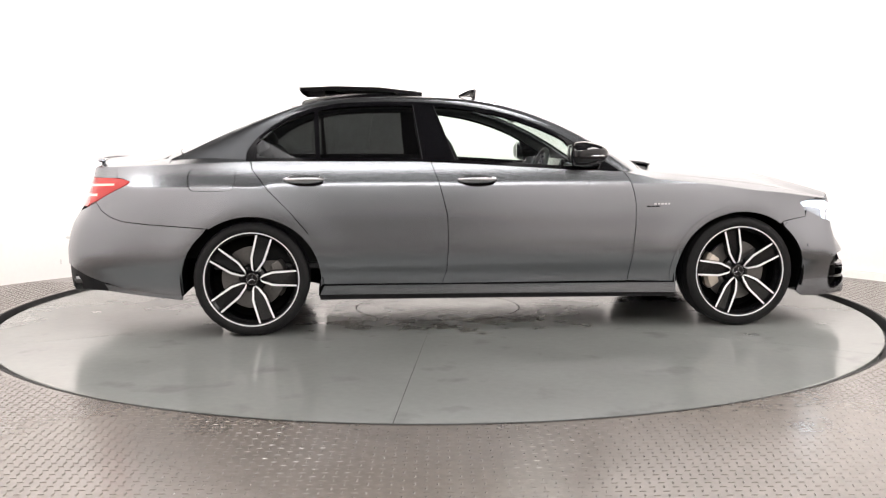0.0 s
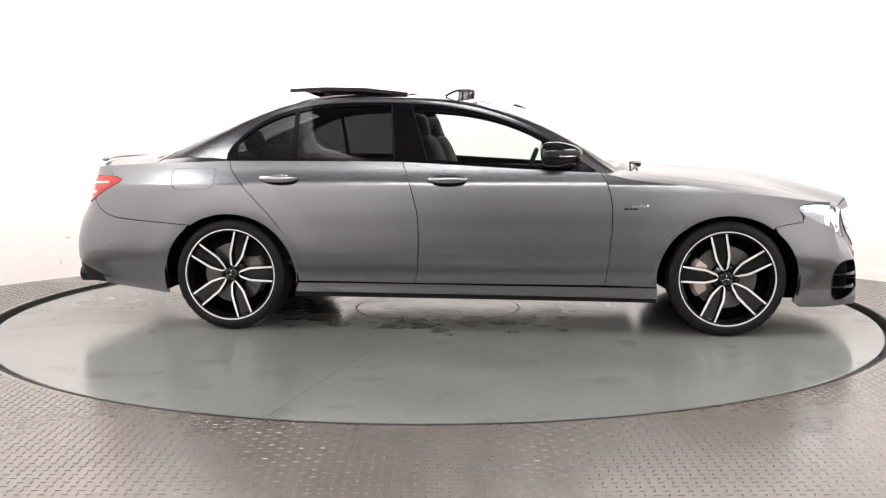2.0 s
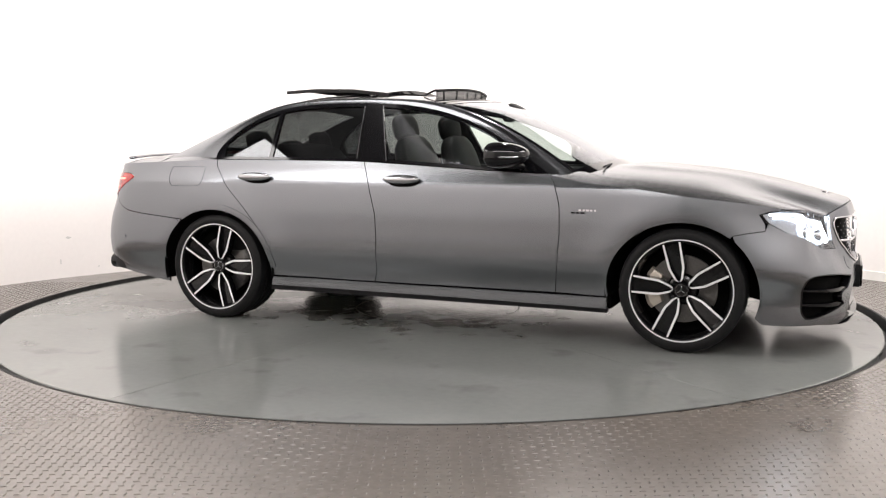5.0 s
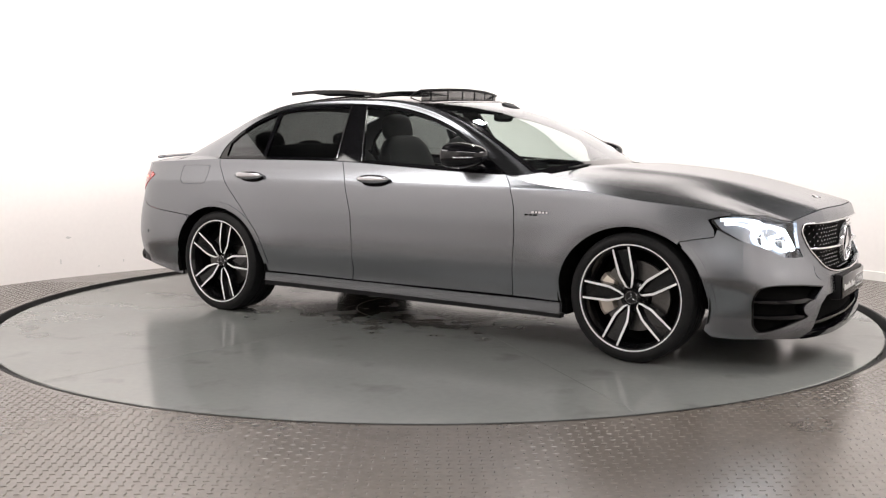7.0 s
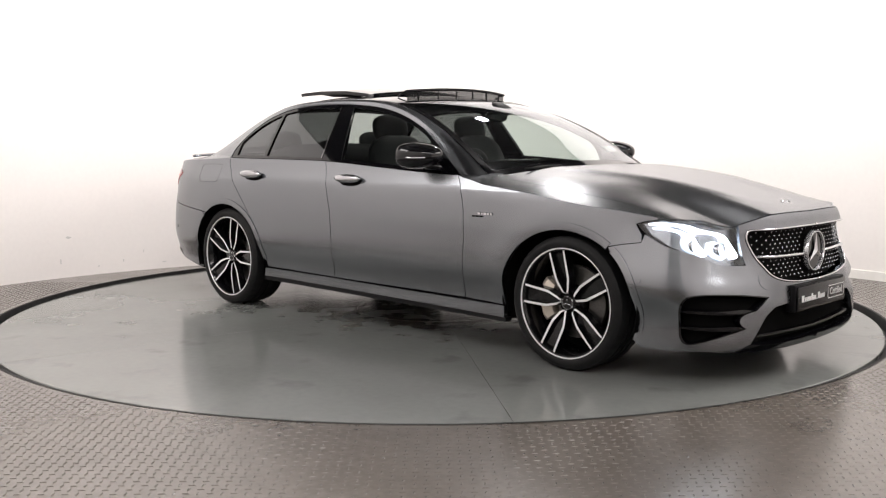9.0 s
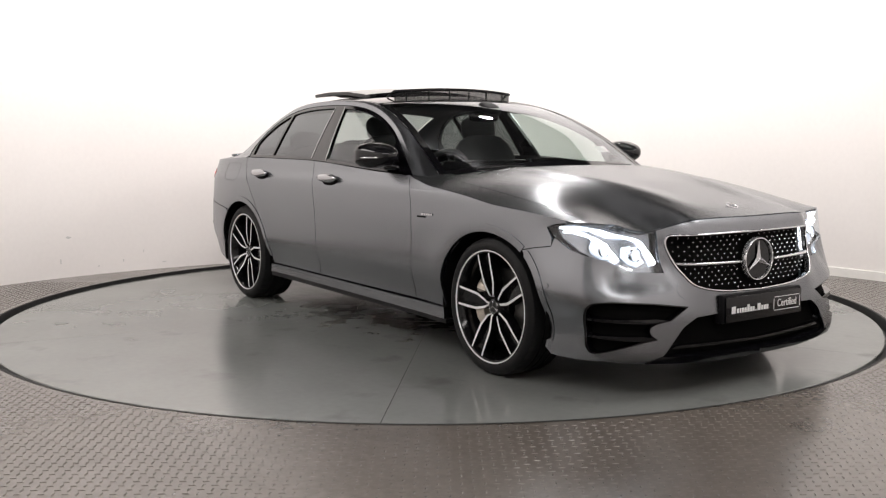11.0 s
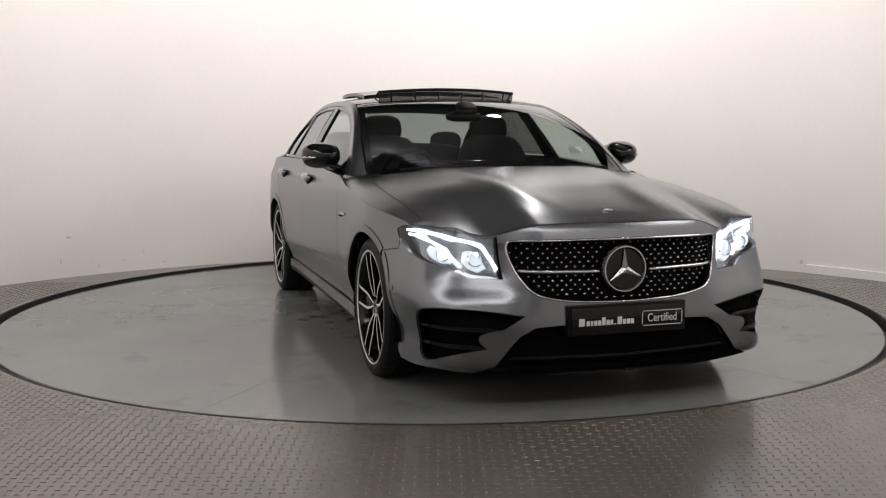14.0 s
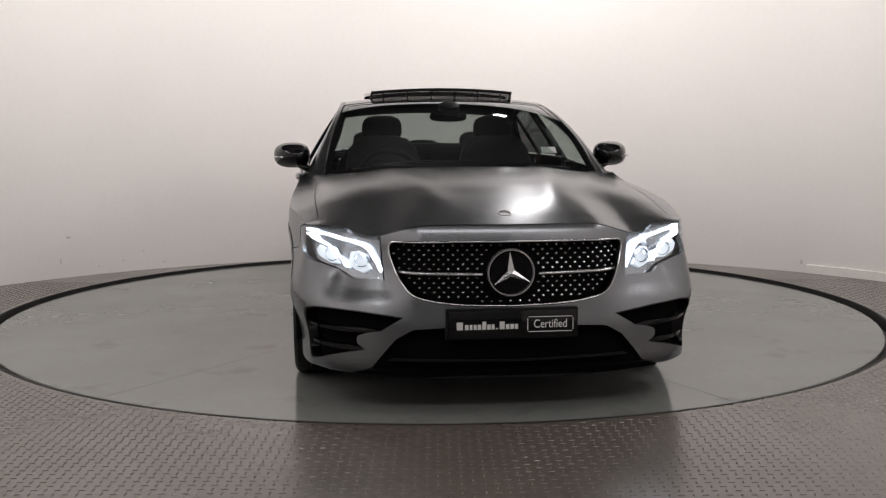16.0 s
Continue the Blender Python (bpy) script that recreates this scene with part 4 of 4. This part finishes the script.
V = [(x, y, z) for x, y in defl for z in (1.410 - .02 * (y / .47) ** 2, 1.458 - .02 * (y / .47) ** 2)]
V += [(x - .006, y, z) for x, y, z in V]
F = [(2 * i, 2 * i + 1, 2 * i + 3, 2 * i + 2) for i in range(24)] + [(50 + 2 * i, 52 + 2 * i, 53 + 2 * i, 51 + 2 * i) for i in range(24)]
MESH = net_mat("deflector_mesh", .62)
mesh_ob("deflector_net", V, F, MESH, fr, "dark translucent net")
for k in range(2, 24, 4):
    x, y = defl[k]
    tube("deflector_rib", [(x, y, 1.40), (x, y, 1.452)], .005, PLASTIC, fr, sides=6)

# ------------------------------------------------------------ the nose
GR = [(y, z) for y, z in ((.0, .452), (.246, .462), (.40, .493), (.455, .550), (.485, .612), (.503, .674), (.498, .706), (.475, .716), (.25, .719), (.0, .720))]
gl = [Y(max(y, .001), z) for y, z in GR]
grille = tagged(new("grille"), "", "")
grille.parent = car
grille["label"] = "black grille with rows of chrome studs"
for sg in (-1, 1):
    patch("grille_back", [gl], flank(sg), DARK, grille, lift=-.05, thick=0, step=.05)
    pts = body(np.array([p[0] for p in spline(gl, 60)]), np.array([p[1] for p in spline(gl, 60)]))
    pts[:, 1] *= sg
    pts[:, 0] += .002
    tube("grille_surround", pts, .005, CHROME, grille, "chrome surround", 8)
    a, b = by(.12, .585), by(.462, .592)
    bar = body(np.linspace(a, b, 12), np.linspace(.583, .590, 12))
    bar[:, 1] *= sg
    bar[:, 0] -= .012
    tube("grille_bar", bar, .009, BRIGHT, grille, "chrome cross bar", 8, flat=.8)
# studs
V, F = [], []
for r in range(13):
    z = .468 + r * .0195
    if abs(z - .587) < .016:
        continue
    for k in range(-24, 25):
        y = (k + .5 * (r % 2)) * .040
        if math.hypot(y, z - .589) < .118:
            continue
        if not inside(np.array([[abs(y), z]]), [[(p[0] * .96, .587 + (p[1] - .587) * .92) for p in GR]])[0]:
            continue
        p = body(np.array([by(max(abs(y), .001), z)]), np.array([z]))[0]
        x0, q = p[0] - .030, len(V)
        V += [(x0, y + dy, z + dz) for dy, dz in ((-.0068, 0), (0, -.0046), (.0068, 0), (0, .0046))] + [(x0 + .003, y, z)]
        V += [(x0 - .004, y, z)]
        F += [(q, q + 1, q + 4), (q + 1, q + 2, q + 4), (q + 2, q + 3, q + 4), (q + 3, q, q + 4), (q, q + 5, q + 1), (q + 2, q + 5, q + 3)]
studs = mesh_ob("grille_studs", V, F, BRIGHT, grille, "rows of small chrome studs")
studs["kind"] = "stuff"
# round emblem in the grille
disc = lathe("emblem_disc", [(.0, -.0), (.087, .0), (.088, .012)], BLACK, grille, "", 48)
disc.matrix_basis = pose(2.318, 0, .589, 0, -4, 90)
ring = lathe("emblem_ring", [(.091, -.004), (.094, -.011), (.098, -.011), (.102, -.002), (.102, .012), (.091, .012), (.091, -.004)], BRIGHT, grille, "chrome emblem ring", 64)
ring.matrix_basis = disc.matrix_basis.copy()
for k in range(3):
    a = math.radians(90 + 120 * k)
    bm = bmesh.new()
    c, s = math.cos(a), math.sin(a)
    tipv = bm.verts.new((.09 * c, -.010, .09 * s))
    l_ = bm.verts.new((.017 * math.cos(a + 1.047), -.006, .017 * math.sin(a + 1.047)))
    r_ = bm.verts.new((.017 * math.cos(a - 1.047), -.006, .017 * math.sin(a - 1.047)))
    mid_ = bm.verts.new((0, -.018, 0))
    back_ = bm.verts.new((.01 * c, .004, .01 * s))
    for q in ((tipv, l_, mid_), (tipv, mid_, r_), (tipv, back_, l_), (tipv, r_, back_)):
        bm.faces.new(q)
    part("emblem_arm", bm, BRIGHT, grille, "", False).matrix_basis = disc.matrix_basis.copy()
# lower grille, splitter
for sg in (-1, 1):
    lowl = [Y(.001, .372), Y(.268, .371), Y(.415, .363), Y(.49, .322), Y(.55, .25), Y(.60, .178), Y(.3, .165), Y(.001, .165)]
    patch("lower_grille", [lowl], flank(sg), DARK, car, lift=-.05, thick=0, step=.04, label="black lower grille")
    sp = [Y(.001, .178), Y(.3, .178), Y(.585, .195), Y(.66, .168), Y(.3, .148), Y(.001, .148)]
    patch("splitter", [sp], flank(sg), BLACK, car, lift=.004, thick=.06, step=.04, label="gloss black splitter")
    patch("lower_bar", [[Y(.001, .225), Y(.5, .235), Y(.53, .222), Y(.001, .212)]], flank(sg), BLACK, car, lift=-.02, thick=.03, step=.05)
# plate with the dealer's words
plate = part("plate", box_bm(.012, .54, .116, .004, 2, Matrix.Translation((2.362, 0, .378))), BLACK, car, "black show plate with white lettering")
part("plate_holder", box_bm(.05, .56, .13, .008, 2, Matrix.Translation((2.332, 0, .380))), PLASTIC, car, "black plate holder")


def text_mesh(name, body_text, size, material, parent, m):
    cu = bpy.data.curves.new(name, "FONT")
    cu.body, cu.size, cu.extrude, cu.align_x, cu.align_y = body_text, size, .0008, "CENTER", "CENTER"
    ob = bpy.data.objects.new(name, cu)
    scene.collection.objects.link(ob)
    dg = bpy.context.evaluated_depsgraph_get()
    me = bpy.data.meshes.new_from_object(ob.evaluated_get(dg))
    bpy.data.objects.remove(ob)
    me.materials.clear()
    me.materials.append(material)
    o = new(name, me)
    o.parent = parent
    o.matrix_basis = m
    return o


FACE = Matrix(((0, 0, 1, 2.3695), (1, 0, 0, 0), (0, 1, 0, .378), (0, 0, 0, 1)))
text_mesh("lettering", "Certified", .050, WHITEINK, plate, FACE @ pose(.158, 0, 0) @ Matrix.Diagonal((.80, 1, 1, 1)))
for x0, w, h in ((-.243, .026, .032), (-.214, .015, .021), (-.196, .011, .021), (-.179, .013, .021), (-.161, .015, .021), (-.141, .016, .033), (-.121, .015, .021), (-.104, .012, .021),
                 (-.088, .010, .005), (-.066, .021, .032), (-.043, .015, .021), (-.024, .015, .021), (-.006, .014, .021)):
    part("lettering_bar", box_bm(.0015, w, h, 0, 1, Matrix.Translation((2.3692, x0 + .02, .360 + h / 2))), WHITEINK, plate)
for sg in (-1, 1):
    part("plate_bracket", box_bm(.0015, .185, .003, 0, 1, Matrix.Translation((2.3692, .158, .378 + sg * .031))), WHITEINK, plate)
    part("plate_bracket", box_bm(.0015, .003, .05, 0, 1, Matrix.Translation((2.3692, .158 + sg * .096, .378))), WHITEINK, plate)

# ------------------------------------------------------------ mirrors
for sg in (-1, 1):
    mir = blob_bm(.285, .205, .150, 2.7, seg=32, rings=20)
    for v in mir.verts:
        if v.co.x < -.06:
            v.co.x = -.06 - (-.06 - v.co.x) * .4
        k = 1 - .25 * max(v.co.x, 0) / .12
        v.co.y *= k
        v.co.z *= k * (1 - .25 * (sg * v.co.y + .1))
        v.co.x -= .22 * sg * v.co.y
    bmesh.ops.transform(mir, matrix=pose(.490, sg * .955, 1.055, 0, 0, -sg * 6), verts=mir.verts[:])
    mo = part("door_mirror", mir, BLACK, car, "gloss black door mirror")
    part("mirror_glass", blob_bm(.006, .165, .112, 4, pose(.407, sg * .958, 1.055, 0, 0, -sg * 6)), CHROME, mo, "mirror glass")
    tube("repeater", [(.485 + .115 * math.cos(a), sg * (.955 + .104 * math.sin(a)), 1.045) for a in np.linspace(.35, 1.45, 10)], .006, CHROME, mo, "clear indicator strip", 6)
    part("mirror_foot", blob_bm(.14, .13, .045, 2.5, pose(.53, sg * .875, .985, sg * 22, 0, 0)), BLACK, mo)

# ------------------------------------------------------------ wheels
W_R, RIM = .336, .272


def wheel(angle, width, caliper_side):
    """A wheel on the right-hand side, its outer face towards -y, hub at the origin."""
    hw = width / 2
    w = new("wheel")
    prof = [(RIM - .012, hw * .78), (RIM + .004, hw * .92), (RIM + .03, hw * 1.0), (W_R - .022, hw * .97), (W_R - .005, hw * .86), (W_R, hw * .70),
            (W_R, hw * .36), (W_R - .007, hw * .35), (W_R - .007, hw * .31), (W_R, hw * .30), (W_R, hw * .04), (W_R - .007, hw * .03), (W_R - .007, -hw * .03), (W_R, -hw * .04),
            (W_R, -hw * .30), (W_R - .007, -hw * .31), (W_R - .007, -hw * .35), (W_R, -hw * .36), (W_R, -hw * .70), (W_R - .005, -hw * .86), (W_R - .022, -hw * .97),
            (RIM + .03, -hw * 1.0), (RIM + .012, -hw * .985), (RIM + .004, -hw * .95), (RIM - .010, -hw * .90)]
    lathe("tyre", prof, RUBBER, w, "black low-profile tyre", 180, lambda i, k: -.0025 if i % 5 == 0 and (k in (4, 5, 18, 19)) else 0)
    lathe("rim_barrel", [(RIM + .002, -hw * .93), (RIM - .010, -hw * .90), (RIM - .024, -hw * .70), (RIM - .035, -hw * .2), (RIM - .03, hw * .75), (RIM - .012, hw * .78)], RIMBLACK, w, "gloss black rim", 80)
    lathe("rim_lip", [(RIM + .006, -hw * .935), (RIM + .004, -hw * .965), (RIM - .0005, -hw * .965), (RIM - .003, -hw * .92)], MACHINED, w, "bright machined rim lip", 96)
    back = -hw * .10
    fy = -hw * .90
    for k in range(5):
        a0 = math.radians(angle + 72 * k)
        m = pose(0, 0, 0, 0, -math.degrees(a0), 0)
        for sg in (-1, 1):
            # path of one bar in (radial, across)
            rr = np.array([.046, .054, .062, .075, .09, .105, .115, .125, .14, .165, .19, .215, .24, .271])
            path = np.stack([rr, sg * np.interp(rr, [.046, .060, .115, .130, .271], [.004, .016, .035, .0375, .044])], 1)
            bm, rows = bmesh.new(), []
            for i, (r, c) in enumerate(path):
                hwid = .0058 + .0018 * math.sin(i / 13 * 3.1)
                y0 = fy + .026 * max(1 - r / .263, 0) ** 1.5 + (.012 if i == 0 else 0)
                rows.append([bm.verts.new(q) for q in ((r, y0 + .05, c - hwid * 1.5), (r, y0 + .003, c - hwid), (r, y0, c - hwid * .85), (r, y0, c + hwid * .85), (r, y0 + .003, c + hwid), (r, y0 + .05, c + hwid * 1.5))])
            faces_top = []
            for p, q in zip(rows[:-1], rows[1:]):
                for j in range(5):
                    fc = bm.faces.new((p[j], p[j + 1], q[j + 1], q[j]))
                    if j == 2:
                        faces_top.append(fc)
            for fc in faces_top:
                fc.material_index = 1
            bmesh.ops.recalc_face_normals(bm, faces=bm.faces[:])
            sp = part("spoke", bm, RIMBLACK, w, "black spoke with machined face", False)
            sp.data.materials.append(MACHINED)
            sp.matrix_basis = m
        # web between the pair
        bm = bmesh.new()
        q = [bm.verts.new(v) for v in ((.05, fy + .05, -.02), (.05, fy + .05, .02), (.14, fy + .035, .045), (.262, fy + .02, .043), (.262, fy + .02, -.043), (.14, fy + .035, -.045))]
        bm.faces.new(q)
        r = bmesh.ops.extrude_face_region(bm, geom=bm.faces[:])
        bmesh.ops.translate(bm, vec=(0, .02, 0), verts=[v for v in r["geom"] if isinstance(v, bmesh.types.BMVert)])
        part("spoke_web", bm, RIMBLACK, w, "", False).matrix_basis = m
    lathe("hub", [(.0, fy + .022), (.030, fy + .022), (.034, fy + .026), (.040, fy + .030), (.052, fy + .05), (.075, fy + .06), (.08, back)], RIMBLACK, w, "black hub", 40)
    lathe("cap_ring", [(.030, fy + .021), (.031, fy + .019), (.0325, fy + .019), (.034, fy + .024)], CHROME, w, "chrome cap ring", 36)
    for k in range(3):
        a = math.radians(90 + 120 * k)
        tube("cap_arm", [(0, fy + .019, 0), (.026 * math.cos(a), fy + .019, .026 * math.sin(a))], .0015, CHROME, w, sides=6)
    for k in range(5):
        a = math.radians(angle + 36 + 72 * k)
        bt = lathe("wheel_bolt", [(.0, -.006), (.007, -.006), (.008, -.003), (.008, .02)], RIMBLACK, w, "", 8)
        bt.matrix_basis = pose(.056 * math.cos(a), fy + .045, .056 * math.sin(a))
    lathe("brake_disc", [(.085, back - .004), (.087, back - .012), (.183, back - .012), (.183, back + .012), (.085, back + .012)], DISC, w, "steel brake disc", 72)
    # caliper: a bevelled block bent round the disc
    bm = bmesh.new()
    rows = []
    for k in range(9):
        a = math.radians(180 - 34 + 68 * k / 8) if caliper_side < 0 else math.radians(-34 + 68 * k / 8)
        e = .006 if k in (0, 8) else 0
        rows.append([bm.verts.new((r * math.cos(a), y, r * math.sin(a))) for r, y in ((.115 + e, back - .02), (.125 + e, back - .045 + e), (.185 - e, back - .048 + e), (.205 - e, back - .03), (.205 - e, back + .02), (.115 + e, back + .02))])
    for p, q in zip(rows[:-1], rows[1:]):
        for j in range(6):
            bm.faces.new((p[j], p[(j + 1) % 6], q[(j + 1) % 6], q[j]))
    bm.faces.new(rows[0])
    bm.faces.new(rows[-1])
    part("brake_caliper", bm, CALIPER if caliper_side < 0 else DISC, w, "silver brake caliper" if caliper_side < 0 else "dull grey brake caliper", True, .5)
    lathe("inner_dark", [(.0, hw * .3), (.24, hw * .3), (.245, hw * .6)], DARK, w, "", 40)
    return w


wheels = [wheel(30, .245, -1), wheel(1, .272, 1)]
copies = [copy_thing(w, pose(0, 0, 0)) for w in wheels]
for w, x, hy in zip(wheels, (1.4695, -1.4695), (.800, .788)):
    w.parent = car
    w.matrix_basis = pose(x, -hy, W_R)
for w, x, hy in zip(copies, (1.4695, -1.4695), (.800, .788)):
    w.parent = car
    w.matrix_basis = pose(x, hy, W_R, 0, 0, 180)
for w in wheels + copies:
    w["label"] = "black twin-spoke alloy wheel with machined faces"

# wheel wells and underbody
for x in (1.4695, -1.4695):
    for sg in (-1, 1):
        V, F = [], []
        for i in range(25):
            a = math.radians(-14 + 208 * i / 24)
            for yy in (.905, .50):
                V.append((x + .412 * math.cos(a), sg * yy, .333 + .385 * math.sin(a)))
        k = len(V)
        F = [(2 * i, 2 * i + 1, 2 * i + 3, 2 * i + 2) for i in range(24)]
        V += [(x, sg * .50, .333)]
        F += [(2 * i + 1, 2 * i + 3, k) for i in range(24)]
        mesh_ob("wheel_arch_liner", V, F, DARK, car, "black wheel-arch liner")
part("underbody", box_bm(2.17, 1.66, .10, .03, 2, Matrix.Translation((0, 0, .245))), DARK, car, "black underbody")
part("front_tray", box_bm(.42, 1.2, .06, .02, 2, Matrix.Translation((2.06, 0, .21))), DARK, car, "black front tray")
part("rear_tray", box_bm(.62, 1.2, .10, .02, 2, Matrix.Translation((-2.2, 0, .30))), DARK, car, "black rear tray")
part("inner_core", box_bm(1.0, 1.0, .35, .03, 2, Matrix.Translation((1.55, 0, .55))), DARK, car, "dark engine bay")
part("inner_boot", box_bm(.70, 1.60, .50, .03, 2, Matrix.Translation((-1.83, 0, .70))), DARK, car, "dark boot tub")

# ------------------------------------------------------------ cabin
part("cabin_floor", box_bm(2.7, 1.60, .04, .01, 1, Matrix.Translation((-.35, 0, .40))), LINER, car)
for sg in (-1, 1):
    bm = box_bm(2.0, .05, .54, .02, 2, Matrix.Translation((-.45, sg * .79, .69)))
    part("door_card", bm, LEATHER, car, "black inner door card")
    patch("rail_lining", [[(t, 0) for t in np.linspace(.1, 2.2, 40)] + [(t, .1) for t in np.linspace(2.2, .1, 40)]], lambda t, v, g=sg: railstrip(g)(t, v) * np.array([1, .965, 1]) - np.array([0, 0, .02]), LINER, car, step=.06, thick=0)
patch("headlining", [roof_loop, hole], lambda t, w: roofsurf(t, w) - np.array([0, 0, .035]), LINER, car, step=.06, thick=0, label="dark headlining")


def seat(x, y, rear=False):
    g = new("front_seat" if not rear else "rear_seat")
    part("cushion", blob_bm(.52, .52, .16, 3.5, pose(x + .10, y, .56, 0, -6, 0)), LEATHER, g)
    part("backrest", blob_bm(.15, .50, .64, 3.5, pose(x - .22, y, .86, 0, -17, 0)), LEATHER, g)
    part("headrest", blob_bm(.11, .27, .18, 3.0, pose(x - .345, y, 1.215, 0, -12, 0)), LEATHER, g)
    for sg in (-1, 1):
        tube("headrest_post", [(x - .30, y + sg * .06, 1.05), (x - .34, y + sg * .06, 1.18)], .007, CHROME, g, sides=6)
    g.parent = car
    g["label"] = "black leather seat with headrest"
    return g


for sg in (-1, 1):
    seat(-.02, sg * .38)
bench = new("rear_bench")
bench.parent = car
bench["label"] = "black leather rear bench"
part("cushion", blob_bm(.52, 1.36, .18, 4, pose(-.95, 0, .55, 0, -6, 0)), LEATHER, bench)
part("backrest", blob_bm(.16, 1.36, .62, 4, pose(-1.30, 0, .82, 0, -22, 0)), LEATHER, bench)
for y in (-.42, 0, .42):
    part("headrest", blob_bm(.10, .25, .15 if y else .10, 3, pose(-1.44, y, 1.13 if y else 1.09, 0, -15, 0)), LEATHER, bench)
part("rear_shelf", box_bm(.52, 1.36, .03, .01, 1, Matrix.Translation((-1.66, 0, 1.03))), LINER, car)
dash = patch("dashboard", [[(.42, -.74), (.95, -.70), (.98, 0), (.95, .70), (.42, .74), (.38, 0)]], lambda x, y: np.stack([np.asarray(x, float), np.asarray(y, float), .965 - .25 * np.clip(.60 - np.asarray(x, float), 0, 1) ** 1.5 - .04 * (np.asarray(y) / .75) ** 2], -1), LEATHER, car, step=.06, thick=.3, label="black dashboard")
part("screen_panel", box_bm(.02, .62, .13, .008, 2, pose(.45, -.18, .955, 0, 12, 0)), BLACK, dash, "wide black display")
sw = tube("steering_wheel", [(.30 + .18 * .38 * math.sin(a), -.38 + .185 * math.cos(a), .90 + .175 * math.sin(a)) for a in np.linspace(0, 2 * math.pi, 40, endpoint=False)], .016, LEATHER, car, "black leather steering wheel", 10, True)
part("steering_hub", blob_bm(.07, .17, .13, 2.6, pose(.31, -.38, .89, 0, 20, 0)), LEATHER, sw)
for a in (0, math.pi, -math.pi / 2):
    tube("steering_spoke", [(.31, -.38, .89), (.30 + .07 * math.sin(a), -.38 + .175 * math.cos(a), .90 + .165 * math.sin(a))], .012, LEATHER, sw, sides=6)
part("inside_mirror", blob_bm(.03, .23, .065, 3.5, pose(.21, 0, 1.285, 0, 10, 0)), BLACK, car, "black inside mirror")
part("sensor_pod", blob_bm(.14, .14, .05, 2.5, pose(.27, 0, 1.335, 0, 28, 0)), PLASTIC, car)
part("licence_disc", box_bm(.002, .085, .06, 0, 1, pose(.73, .52, 1.08, 0, -55, 0)), WHITEINK, car, "small paper disc on the screen")

# ------------------------------------------------------------ what turns
OX, OY = 0.3009, 0.0127


def motions():
    rows_c, rows_t = [], []
    for k in range(33):
        t = 0.5 * k
        a = 5.231 - 5.5492 * t
        c, s = math.cos(math.radians(a)), math.sin(math.radians(a))
        rows_c.append((t, pose(c * OX - s * OY, s * OX + c * OY, 0, 0, 0, a)))
        rows_t.append((t, pose(0, 0, 0, 0, 0, a)))
    walk(car, rows_c)
    walk(table, rows_t)


motions()
